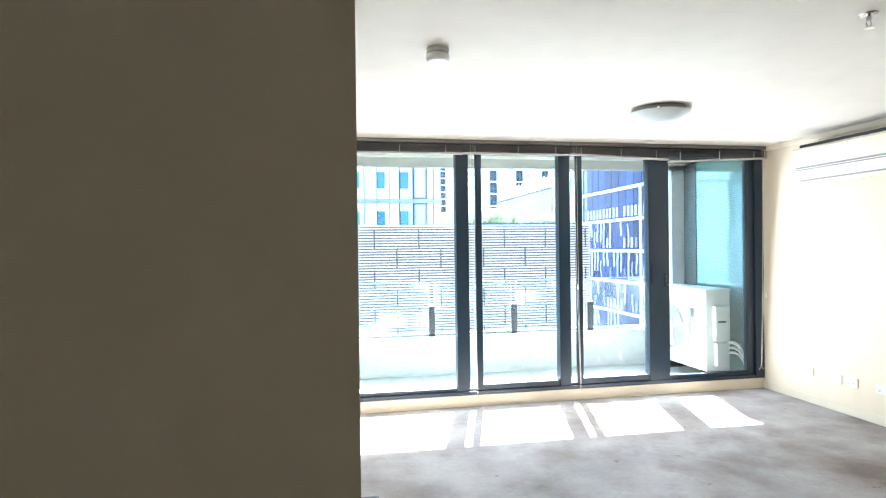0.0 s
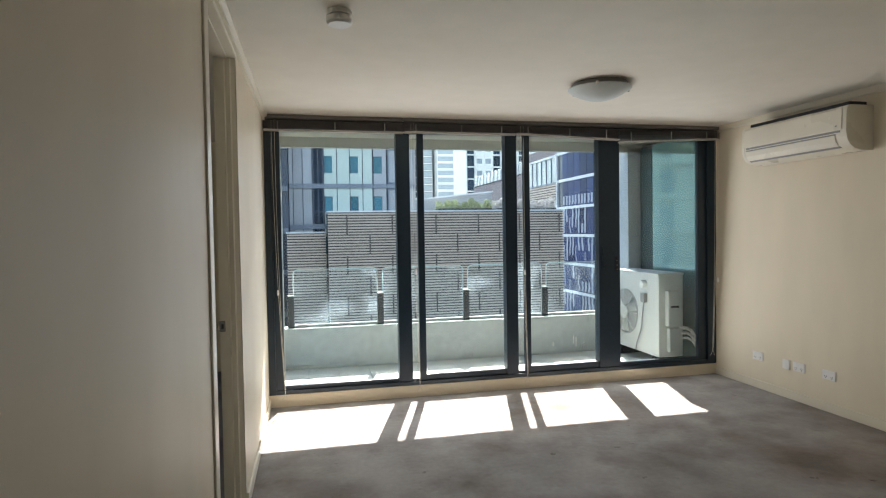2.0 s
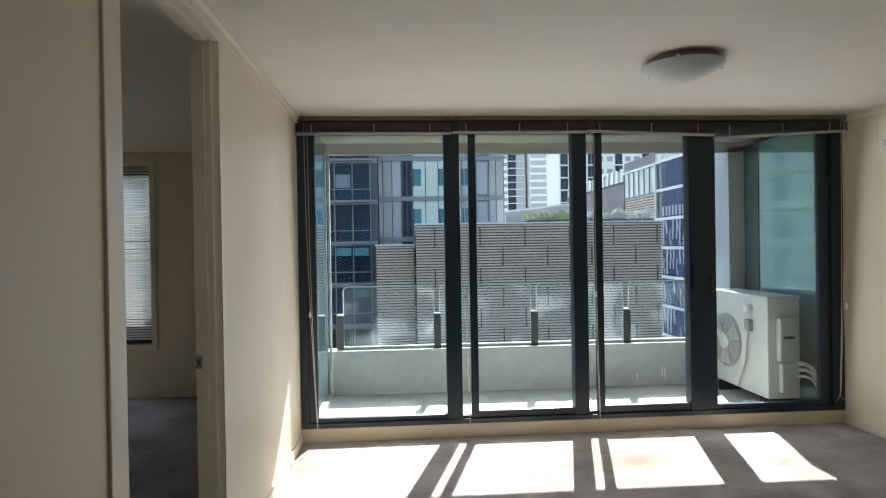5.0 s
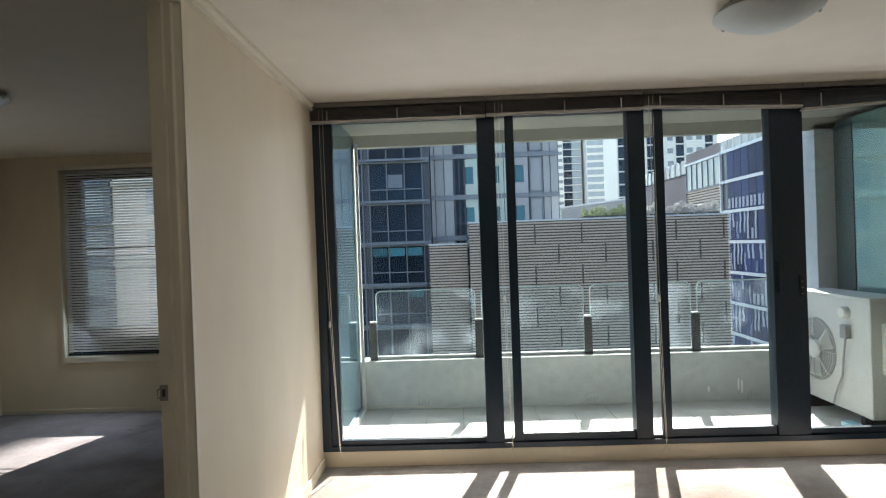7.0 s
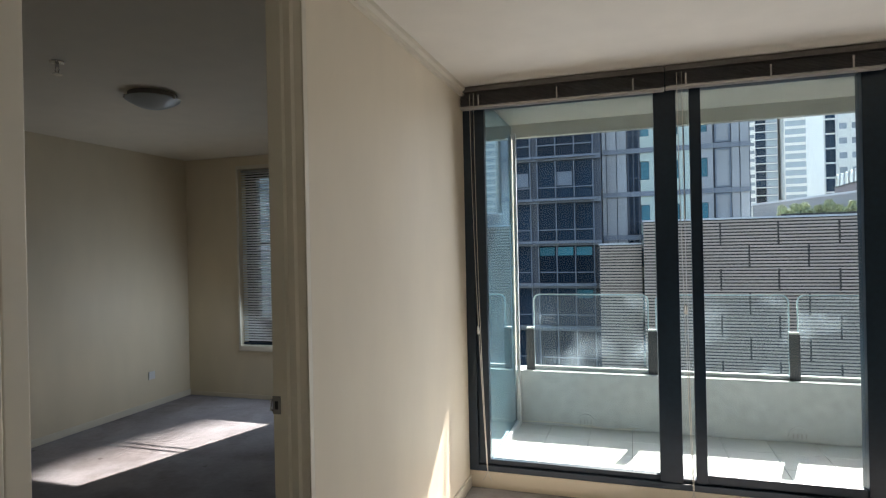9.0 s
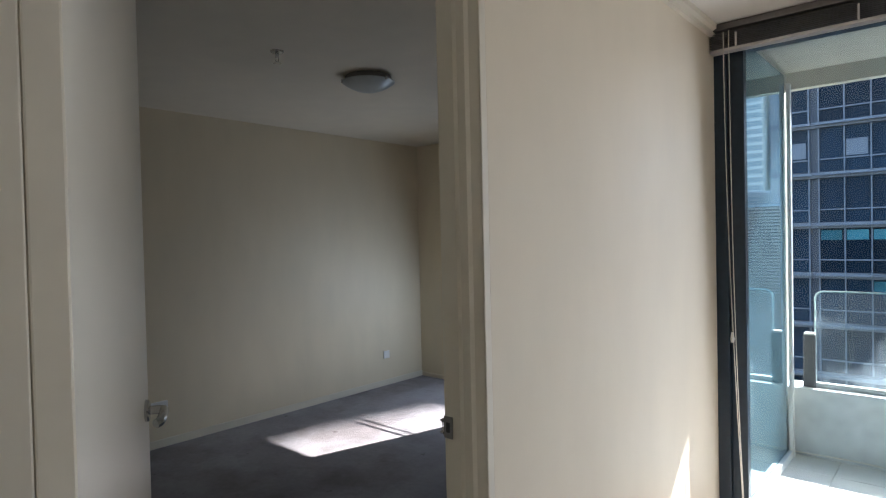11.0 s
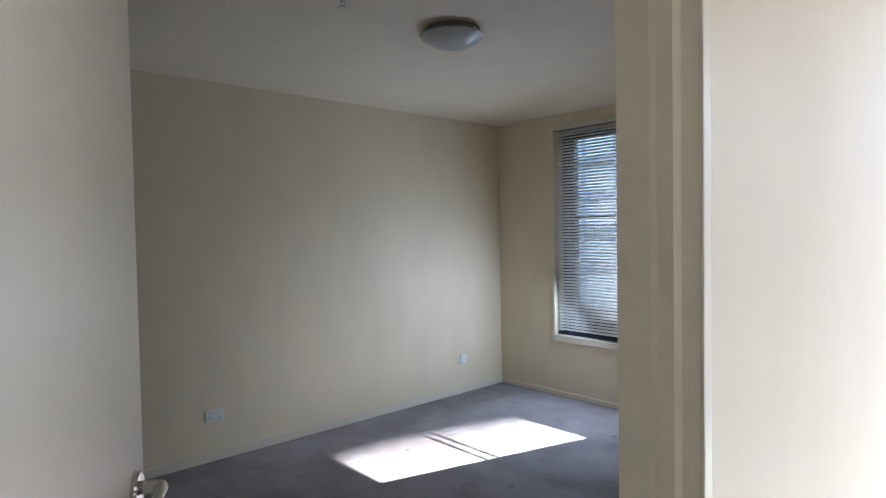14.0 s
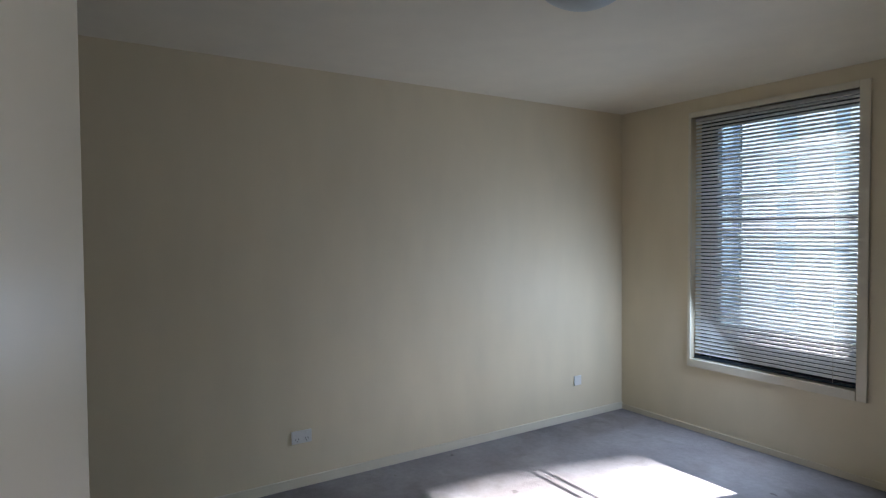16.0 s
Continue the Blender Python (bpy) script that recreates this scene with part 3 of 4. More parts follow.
flap = part("flap", prism([(-0.2215, 0.108), (-0.2285, 0.106), (-0.2215, 0.068), (-0.2, 0.034), (-0.194, 0.04)], "y", 0.09, AL - 0.05), M_IVORY, ac, "ivory air flap")
part("flap_gap", prism([(-0.2245, 0.118), (-0.2272, 0.118), (-0.2265, 0.109), (-0.224, 0.109)], "y", 0.085, AL - 0.045), M_GREYPL, flap, "shaded gap over the flap")
part("lower_gap", prism([(-0.186, 0.0335), (-0.1885, 0.031), (-0.176, 0.0205), (-0.172, 0.023)], "y", 0.085, AL - 0.045), M_GREYPL, flap, "dark gap under the flap")
part("indicator", box(-0.2365, -0.233, 0.07, 0.082, 0.165, 0.175, 0.001), M_GREYPL, ac, "small grey indicator window")
# black intake box built up to imitate the unit's shadow under the ceiling
part("intake_shade_box", box(-0.17, -0.02, 0.03, AL - 0.03, 0.308, 0.338, 0.006), M_BLACKPL, ac, "dark top intake, raised to stand in for the shade above")

# ---- bedroom window and lowered blind ----
bw = thing("window_2", "white framed bedroom window behind a lowered blind", "window", (WX0, BY, WZ0), kind="structure")


def bpart(name, bm, mat, label=""):
    bm.transform(Matrix.Translation((-WX0, -BY, -WZ0)))
    return part(name, bm, mat, bw, label)


A, AT, AS = 0.055, 0.04, 0.022
GX0, GX1, GZ0, GZ1 = -2.55, -1.65, 0.77, 2.165
bpart("architrave", box(WX0 - AS, WX0, BY - 0.014, BY + 0.1, WZ0 - A, WZ1 + AT, 0.003), M_TRIM)
bpart("architrave", box(WX1, WX1 + A, BY - 0.014, BY + 0.1, WZ0 - A, WZ1 + AT, 0.003), M_TRIM)
bpart("architrave", box(WX0, WX1, BY - 0.014, BY + 0.1, WZ1, WZ1 + AT, 0.003), M_TRIM)
bpart("window_sill", box(WX0, WX1, BY - 0.02, BY + 0.1, WZ0 - A, WZ0, 0.003), M_TRIM)
for x0, x1, z0, z1 in ((WX0, GX0, WZ0, WZ1), (GX1, WX1, WZ0, WZ1), (GX0, GX1, WZ0, GZ0), (GX0, GX1, GZ1, WZ1), (GX0, GX1, 1.435, 1.45), (GX0, GX1, 1.505, 1.52)):
    bpart("window_frame", box(x0, x1, BY + (0.134 if z1 - z0 < 0.02 else 0.11), BY + (0.146 if z1 - z0 < 0.02 else 0.17), z0, z1, 0.002), M_FRAME)
for z0, z1 in ((GZ0, 1.435), (1.52, GZ1)):
    p = bpart("pane", box(GX0, GX1, BY + 0.137, BY + 0.143, z0, z1), M_GLASS)
    p.visible_shadow = False

vb = thing("lowered_blind", "white venetian blind lowered over the bedroom window with tilted slats", "blind", (WX0 + 0.01, BY + 0.035, WZ1 - 0.004))
bwid = WX1 - WX0 - 0.02
part("head_rail", box(0, bwid, -0.013, 0.013, -0.022, 0, 0.002), M_BLIND_RAIL, vb, "grey head rail")
bm = bmesh.new()
SL, TILT = 0.021, radians(52)
pts = [(-SL / 2, 0.0), (0, 0.0016), (SL / 2, 0.0)]
prof = [(u * math.cos(TILT) - v * math.sin(TILT), u * math.sin(TILT) + v * math.cos(TILT)) for u, v in pts]
slat = None
nsl = 66
for i in range(nsl):
    z = -0.034 - i * (WZ1 - WZ0 - 0.06) / nsl
    if slat is None:
        b2 = bmesh.new()
        lo = [b2.verts.new((0, y, zz)) for y, zz in prof]
        hi = [b2.verts.new((bwid, y, zz)) for y, zz in prof]
        lo2 = [b2.verts.new((0, y, zz - 0.0005)) for y, zz in prof]
        hi2 = [b2.verts.new((bwid, y, zz - 0.0005)) for y, zz in prof]
        for k in range(2):
            b2.faces.new((lo[k], lo[k + 1], hi[k + 1], hi[k]))
            b2.faces.new((lo2[k + 1], lo2[k], hi2[k], hi2[k + 1]))
        b2.faces.new((lo[0], hi[0], hi2[0], lo2[0]))
        b2.faces.new((lo[2], lo2[2], hi2[2], hi[2]))
        bmesh.ops.recalc_face_normals(b2, faces=b2.faces)
        slat = mesh_of("slat", b2, M_VENETIAN)
    o = new("slat", slat)
    o.parent = vb
    o.matrix_parent_inverse = Matrix.Identity(4)
    o.location = (0, 0, z)
part("bottom_rail", box(0, bwid, -0.014, 0.014, -(WZ1 - WZ0) + 0.01, -(WZ1 - WZ0) + 0.026, 0.002), M_FRAME, vb, "dark bottom rail")
for u in (0.12, 0.88):
    part("ladder_cord", box(bwid * u - 0.001, bwid * u + 0.001, -0.0145, -0.013, -(WZ1 - WZ0) + 0.02, -0.03), M_CORD, vb)

# ---- black handle of an upright tool leaning by the wall ----
ut = thing("upright_cleaner", "black plastic handle of an upright cleaner by the wall", "cleaner", (0.115, 1.45, 0))
part("grip", box(-0.02, 0.035, -0.02, 0.02, 0.7, 0.767, 0.012), M_BLACKPL, ut)
part("arm", tube([(-0.015, 0, 0.74), (-0.04, 0, 0.735), (-0.055, 0, 0.72)], 0.012, 10), M_BLACKPL, ut)
part("pole", tube([(0.005, 0, 0.71), (0.005, 0, 0.08)], 0.013, 12), M_BLACKPL, ut)
part("foot", box(-0.05, 0.06, -0.1, 0.1, 0, 0.09, 0.02), M_BLACKPL, ut)

# ---- balcony ----
BZ = 0.0
PY = 6.34
structure("balcony_slab", box(-0.1, 4.6, YW + 0.14, PY + 0.35, -0.3, BZ - 0.012), M_GROUT, "balcony floor slab with grey grout", "floor")
structure("balcony_parapet", bm_box(box(-0.1, 4.6, PY, PY + 0.2, BZ - 0.012, 0.413), -0.1, 4.6, PY - 0.003, PY + 0.204, 0.413, 0.425), M_CONCRETE, "low painted concrete balcony parapet", "parapet")
structure("balcony_soffit", bm_box(box(0.03, 4.7, YW + 0.2, 6.36, 2.42, 2.62), 0.03, 4.7, 6.36, 6.43, 2.315, 2.62), M_SOFFIT, "beige rendered soffit over the balcony", "soffit")
structure("balcony_end_column", box(4.075, 4.24, 6.36, 6.7, 0.425, 2.37), M_CONCRETE, "pale concrete column at the balcony's end", "column")
structure("balcony_end_return", box(4.243, 4.6, 6.36, 6.7, 0.425, 2.37), M_TEALDARK, "dark return beside the concrete column", "wall")
structure("balcony_end_wall", box(WR + 0.03, WR + 0.2, YW + 0.2, PY, -0.1, 2.37), M_STEEL, "dark wall behind the cladding glass", "wall")

clad = thing("teal_cladding", "teal reflective glass cladding at the balcony's end", "cladding", (WR + 0.03, YW + 0.2, BZ), kind="structure")
part("panel", box(-0.012, 0, 0.0, 0.905, 0.02, 2.36), M_TEAL, clad)
part("edge_frame", box(-0.02, 0, 0.905, 1.138, 0, 2.33, 0.003), M_TEALDARK, clad, "dark metal edge")
clad2 = thing("teal_side_screen", "teal reflective glass screen with a pale post", "glass screen", (WL + 0.045, YW + 0.13, BZ), kind="structure")
part("panel", box(-0.01, 0.004, 0.0, 1.1, 0.02, 2.38), M_SIDEGLASS, clad2)
part("post", box(0.012, 0.034, 1.1, 1.14, 0, 2.33, 0.004), M_PALEMETAL, clad2, "pale aluminium post")
part("bottom_channel", box(0.0045, 0.03, 0.0, 1.1, 0, 0.05, 0.004), M_PALEMETAL, clad2, "pale bottom channel")

bal = thing("glass_balustrade", "frameless glass balustrade on short dark posts", "balustrade", (0, PY + 0.09, 0.425))


def rounded_panel(x0, x1, z0, z1, r, y0, y1):
    pts = [(x0, z0), (x1, z0)]
    for cx, a0 in ((x1 - r, 0), (x0 + r, 90)):
        for k in range(7):
            a = radians(a0 + 15 * k)
            pts.append((cx + r * math.cos(a), z1 - r + r * math.sin(a)))
    return prism(pts, "y", y0, y1)


GX = (0.19, 1.131, 2.092, 3.03, 3.965)
for x0, x1 in zip(GX, GX[1:]):
    p = part("glass_panel", rounded_panel(x0 + 0.028, x1 - 0.028, 0.03, 0.609, 0.05, -0.006, 0.006), M_BALGLASS, bal)
    p.visible_shadow = False
    a, b = x0 + 0.028, x1 - 0.028
    pts = [(a, 0, 0.03)] + [(a + 0.05 - 0.05 * math.cos(radians(t)), 0, 0.559 + 0.05 * math.sin(radians(t))) for t in range(0, 91, 15)] + [(b - 0.05 + 0.05 * math.sin(radians(t)), 0, 0.559 + 0.05 * math.cos(radians(t))) for t in range(0, 91, 15)] + [(b, 0, 0.03)]
    part("glass_edge", tube(pts, 0.0065, 6), M_GLASSEDGE, p, "pale polished glass edge")
    part("bottom_channel", box(a, b, -0.02, 0.02, 0.0, 0.03, 0.003), M_PALEMETAL, bal, "pale bottom channel")
for x in GX:
    post = part("post", box(x - 0.034, x + 0.034, -0.04, -0.012, -0.01, 0.332, 0.004), M_STEEL, bal)
    part("cap", box(x - 0.03, x + 0.03, -0.04, 0.02, 0.332, 0.344, 0.002), M_PALEMETAL, post, "pale clamp")

# drains and a hose on the balcony floor
for x in (0.625, 2.096, 3.5):
    d = thing("wall_vent", "half-round pale drain cover low on the parapet", "vent", (x, PY, BZ + 0.02), "parapet drains")
    prof = [(0.075 * math.cos(a), 0.085 * math.sin(a)) for a in [i * math.pi / 12 for i in range(13)]]
    part("cover", prism(prof, "y", -0.012, 0.0), M_CONCRETE, d)
    for k in (-0.04, -0.013, 0.013, 0.04):
        part("slot", box(k - 0.004, k + 0.004, -0.0135, -0.011, 0.01, 0.045), M_GREYPL, d)
for x, z0, z1 in ((3.355, 0.09, 0.19), (3.385, 0.06, 0.17), (3.1, 0.08, 0.13)):
    part("paint_drip", box(x - 0.006, x + 0.006, PY - 0.0025, PY - 0.0005, z0, z1, 0.0008), M_WHITEPL, bpy.data.objects["balcony_parapet"], "white paint drip")
hose = thing("garden_hose", "thin pale cable lying along the parapet", "cable", (0, PY, BZ))
part("cable", tube([(0.12 + 0.09 * i, -0.03 - 0.02 * math.sin(i * 0.9), 0.01 + 0.012 * (1 + math.sin(i * 0.7))) for i in range(11)], 0.004), M_CORD, hose)
# outdoor condenser: fan faces along the balcony
CX, CY = 3.822, 5.355
CL, CD, CH = 0.9, 0.28, 0.835
FY = 0.63
con = thing("outdoor_condenser", "white outdoor air conditioner condenser with a round fan grille", "condenser", (CX, CY, BZ))
part("cabinet", box(0, CD, 0, CL, 0.1, 0.1 + CH, 0.012), M_ENAMEL, con)
part("lid", box(-0.008, CD + 0.008, -0.008, CL + 0.008, 0.1 + CH - 0.004, 0.12 + CH, 0.006), M_ENAMEL, con)
fan = part("fan_recess", lathe([(0, 0), (0.25, 0), (0.25, 0.004), (0, 0.004)], Matrix.Translation((-0.001, FY, 0.5)) @ pose(0, 0, 0, 0, -90), 40), M_GREYPL, con, "dark round fan recess")
part("fan_hub", lathe([(0, 0), (0.075, 0), (0.07, 0.012), (0, 0.02)], Matrix.Translation((-0.02, FY, 0.5)) @ pose(0, 0, 0, 0, -90), 24), M_ENAMEL, fan, "white fan hub")
for k in range(3):
    a0 = k * 2 * math.pi / 3
    bl = bmesh.new()
    ring = [(0.05, a0), (0.23, a0 + 0.15), (0.235, a0 + 0.9), (0.05, a0 + 1.2)]
    vs = [bl.verts.new((-0.008 - 0.006 * (i % 2), FY + r * math.cos(a), 0.5 + r * math.sin(a))) for i, (r, a) in enumerate(ring)]
    bl.faces.new(vs)
    bmesh.ops.solidify(bl, geom=list(bl.faces), thickness=0.002)
    part("fan_blade", bl, M_WHITEPL, fan, "pale fan blade")
for r in (0.09, 0.115, 0.14, 0.165, 0.19, 0.215, 0.245):
    part("grille_ring", tube([(-0.026, FY + r * math.cos(a), 0.5 + r * math.sin(a)) for a in [i * math.pi / 18 for i in range(37)]], 0.0016, 5), M_ENAMEL, fan)
for k in range(8):
    a = k * math.pi / 4
    part("grille_spoke", tube([(-0.026, FY + 0.05 * math.cos(a), 0.5 + 0.05 * math.sin(a)), (-0.026, FY + 0.245 * math.cos(a), 0.5 + 0.245 * math.sin(a)), (-0.002, FY + 0.25 * math.cos(a), 0.5 + 0.25 * math.sin(a))], 0.003, 5), M_ENAMEL, fan)
for y in (0.08, 0.74):
    part("foot", box(0.0, CD, y, y + 0.05, 0, 0.1, 0.006), M_RUBBER, con, "black rubber foot")
part("service_cover", box(0.07, 0.24, -0.06, 0, 0.42, 0.78, 0.015), M_ENAMEL, con, "white service cover")
part("valve_cover", box(0.09, 0.24, -0.05, 0, 0.16, 0.4, 0.012), M_ENAMEL, con, "white valve cover")
part("handle_slot", box(0.1, 0.19, -0.064, -0.058, 0.61, 0.63, 0.004), M_BLACKPL, con, "dark handle slot")
for k, (z0, r0) in enumerate(((0.4, 0.018), (0.35, 0.015), (0.3, 0.012))):
    pts = [(0.22, -0.03 - 0.01 * k, z0), (0.28, -0.05 - 0.01 * k, z0 - 0.0), (0.33, -0.06 - 0.01 * k, z0 - 0.03), (0.37, -0.07 - 0.012 * k, z0 - 0.1), (0.395 - 0.01 * k, -0.08 - 0.012 * k, z0 - 0.18), (0.41 - 0.01 * k, -0.085 - 0.014 * k, 0.02)]
    part("pipe", tube(pts, r0, 10), M_WHITEPL, con, "white insulated pipe", True)
part("isolator", box(-0.045, 0, 0.2, 0.27, 0.64, 0.74, 0.008), M_GREYPL, con, "grey plug hanging from its cord")
part("power_outlet", lathe([(0, 0), (0.045, 0), (0.045, 0.03), (0.035, 0.045), (0, 0.045)], Matrix.Translation((0, 0.25, 0.83)) @ pose(0, 0, 0, 0, -90), 24), M_WHITEPL, con, "round white outdoor outlet", True)
part("power_cord", tube([(-0.02, 0.23, 0.7), (-0.03, 0.25, 0.5), (-0.02, 0.29, 0.35), (-0.03, 0.36, 0.2), (-0.02, 0.4, 0.12)], 0.008, 8), M_GREYPL, con, "grey power cord", True)
bb = thing("storage_tub", "small pale blue plastic tub beside the condenser", "tub", (3.72, 5.42, BZ))
bm = prism([(-0.035, 0), (0.035, 0), (0.042, 0.07), (-0.042, 0.07)], "y", -0.06, 0.06)
part("tub", bm, M_BLUEBOX, bb)

# ---- street and buildings ----
structure("ground", box(-400, 400, 7.5, 700, -22.3, -22), M_ASPHALT, "grey street far below the balcony", "ground")
FZ = -22.0
own = thing("own_building", "grey apartment building around the balcony", "building", (0, -3, FZ))
for x0, x1, y1, z0, z1 in ((-22, -3.5, 6.6, FZ, 30), (4.72, 22, 6.6, FZ, 30), (-3.5, 4.72, 6.4, 2.66, 30), (-3.5, 4.72, 6.6, FZ, -0.35)):
    part("wall", box(x0, x1, 0, y1 + 3, z0 - FZ, z1 - FZ), M_TOWER_FRAME, own)


def louvre_block(name, x0, x1, y0, y1, top, label, joints=True):
    """A block clad in horizontal louvres with staggered upright joints."""
    b = thing(name, label, "building", (x0, y0, FZ))
    w, h = x1 - x0, top - FZ
    part("core", box(0.05, w - 0.05, 0.12, y1 - y0, 0, h - 0.1), M_LOUVREBACK, b)
    part("coping", box(-0.05, w + 0.05, -0.05, y1 - y0, h - 0.1, h), M_BAND, b, "pale metal coping")
    bm = bmesh.new()
    pitch = 0.178
    low = h - 12.0
    z = h - 0.16
    while z > low:
        bm_box(bm, 0, w, 0.0, 0.1, z - 0.098, z)
        z -= pitch
    sl = part("louvre_slats", bm, M_LOUVRE, b, "rows of grey-brown louvre slats")
    sl["kind"] = "stuff"
    if joints:
        row, ph = 0, 1.29
        zz = h - 0.3
        bm = bmesh.new()
        while zz > low:
            x = 1.2 + (row % 2) * 1.45
            while x < w:
                bm_box(bm, x - 0.045, x + 0.045, -0.03, 0.0, zz - ph * 0.95, zz)
                x += 2.9
            zz -= ph
            row += 1
        j = part("joints", bm, M_LOUVREBACK, b, "dark upright joints")
        j["kind"] = "stuff"
    return b


louvre_block("louvred_block", 1.55, 17.6, 38.0, 52.0, 2.85, "grey-brown louvred building across the street")
louvre_block("low_louvred_block", -1.0, 1.45, 39.0, 48.0, 1.55, "lower louvred annex beside the louvred building", False)


def shrub_row(name, x0, x1, y, z, mat, label, size, count, seed):
    rnd = random.Random(seed)
    s = thing(name, label, "shrub", (x0, y, z))
    bm = bmesh.new()
    for i in range(count):
        u = rnd.random()
        c = Vector(((x1 - x0) * u, rnd.uniform(0, 1.2), size * rnd.random() ** 1.3 * (0.62 + 0.2 * math.sin(u * 17 + seed) + 0.14 * math.sin(u * 41))))
        q = Euler((rnd.uniform(0, 6), rnd.uniform(0, 6), rnd.uniform(0, 6))).to_matrix()
        r = rnd.uniform(0.06, 0.13)
        vs = [bm.verts.new(c + q @ Vector(v)) for v in ((-r, 0, 0), (0, -r * 0.5, 0.02), (r, 0, 0), (0, r * 0.5, 0.02))]
        bm.faces.new(vs)
    o = part("foliage", bm, mat, s)
    o["kind"] = "stuff"
    part("planter", box(0, x1 - x0, 0, 1.2, -0.05, 0.08), M_LOUVREBACK, s)


shrub_row("roof_shrubs", 8.9, 12.6, 38.6, 2.9, M_LEAF, "green shrubs on the louvred building's roof edge", 0.85, 2600, 3)
shrub_row("roof_blossom", 12.8, 17.3, 38.6, 2.9, M_BLOSSOM, "pale dry blossom shrubs on the roof edge", 0.9, 4200, 5)


def facade(name, x0, x1, y, depth, floors, fh, base, wall_mat, bays, label, band_mat=None, band=0.16):
    """A building whose front faces the balcony: floor bands, and a row of window bays on each storey."""
    b = thing(name, label, "building", (x0, y, FZ))
    w, top = x1 - x0, base + floors * fh - FZ
    part("wall", box(0, w, 0.25, depth, 0, top), wall_mat, b)
    part("roof", box(-0.1, w + 0.1, 0.1, depth, top, top + 0.4), M_BAND, b)
    for f in range(floors + 1):
        z = base - FZ + f * fh
        part("floor_band", box(0, w, 0.0, 0.25, z - band, z + band), band_mat or M_BAND, b)
    cache = {}
    for f in range(floors):
        z = base - FZ + f * fh
        for k, (u0, u1, kind) in enumerate(bays):
            key = (k, kind)
            if key not in cache:
                bw_ = u1 - u0
                cache[key] = []
                if kind == "panel_w":
                    cache[key].append(("panel", mesh_of("panel", box(0, bw_ - 0.06, 0.1, 0.24, 0.16, fh - 0.16), M_TOWER_PALE)))
                elif kind == "panel_g":
                    cache[key].append(("panel", mesh_of("panel", box(0, bw_ - 0.06, 0.1, 0.24, 0.16, fh - 0.16), M_TOWER_GREY)))
                elif kind == "window":
                    cache[key].append(("window", mesh_of("window", box(0.08, bw_ - 0.08, 0.12, 0.24, 0.2, fh - 0.2), M_WINDOWDARK)))
                    fr_ = bmesh.new()
                    for xx in (0, bw_ * 0.5 - 0.04, bw_ - 0.08):
                        bm_box(fr_, xx, xx + 0.08, 0.05, 0.24, 0.16, fh - 0.16)
                    bm_box(fr_, 0.08, bw_ * 0.5 - 0.04, 0.06, 0.24, 1.0, 1.08)
                    bm_box(fr_, bw_ * 0.5 + 0.04, bw_ - 0.08, 0.06, 0.24, 1.0, 1.08)
                    cache[key].append(("window_frame", mesh_of("window_frame", fr_, M_TOWER_DARK)))
                elif kind == "punched":
                    cache[key].append(("window", mesh_of("window", box(0.2, bw_ - 0.2, 0.2, 0.3, 0.9, 2.2), M_WINDOWMID)))
                    cache[key].append(("panel", mesh_of("panel", bm_box(bm_box(bm_box(box(0, bw_, 0.1, 0.25, 0.16, 0.9), 0, bw_, 0.1, 0.25, 2.2, fh - 0.16), 0, 0.2, 0.1, 0.25, 0.9, 2.2), bw_ - 0.2, bw_, 0.1, 0.25, 0.9, 2.2), M_TOWER_WHITE)))
                elif kind == "glazed":
                    cache[key].append(("window", mesh_of("window", box(0, bw_, 0.2, 0.24, 0.5, fh - 0.5), M_PALEGLASS)))
                elif kind == "triple":
                    cache[key].append(("window", mesh_of("window", box(0.05, bw_ - 0.05, 0.16, 0.24, 0.2, fh - 0.2), M_WINDOWDARK)))
                    fr_ = bmesh.new()
                    for q in range(4):
                        xx = q * (bw_ - 0.08) / 3
                        bm_box(fr_, xx, xx + 0.07, 0.05, 0.24, 0.16, fh - 0.16)
                    bm_box(fr_, 0, bw_, 0.07, 0.23, 0.85, 0.92)
                    bm_box(fr_, -0.1, bw_ + 0.1, -0.25, 0.06, -0.02, 0.12)
                    cache[key].append(("window_frame", mesh_of("window_frame", fr_, M_TOWER_FRAME)))
                elif kind == "framed":
                    rim = bmesh.new()
                    for c0, c1, d0, d1 in ((0, 0.09, 0.2, fh - 0.2), (bw_ - 0.15, bw_ - 0.06, 0.2, fh - 0.2), (0.09, bw_ - 0.15, 0.2, 0.29), (0.09, bw_ - 0.15, fh - 0.29, fh - 0.2)):
                        bm_box(rim, c0, c1, 0.04, 0.24, d0, d1)
                    cache[key].append(("panel_rim", mesh_of("panel_rim", rim, M_TOWER_FRAME)))
                    cache[key].append(("panel", mesh_of("panel", box(0.09, bw_ - 0.15, 0.12, 0.24, 0.29, fh - 0.29), M_TOWER_GREY)))
                elif kind in ("small", "small_w"):
                    cache[key].append(("panel", mesh_of("panel", bm_box(bm_box(box(0, bw_ - 0.06, 0.1, 0.24, 0.16, 0.9), 0, bw_ - 0.06, 0.1, 0.24, 2.1, fh - 0.16), bw_ * 0.62, bw_ - 0.06, 0.1, 0.24, 0.9, 2.1), M_TOWER_GREY if kind == "small" else M_TOWER_PALE)))
                    cache[key].append(("window", mesh_of("window", box(0.04, bw_ * 0.6, 0.16, 0.24, 0.92, 2.08), M_WINDOWTEAL)))
            for nm, me in cache[key]:
                o = new(nm, me)
                o.parent = b
                o.matrix_parent_inverse = Matrix.Identity(4)
                o.location = (u0, 0, z)
    return b


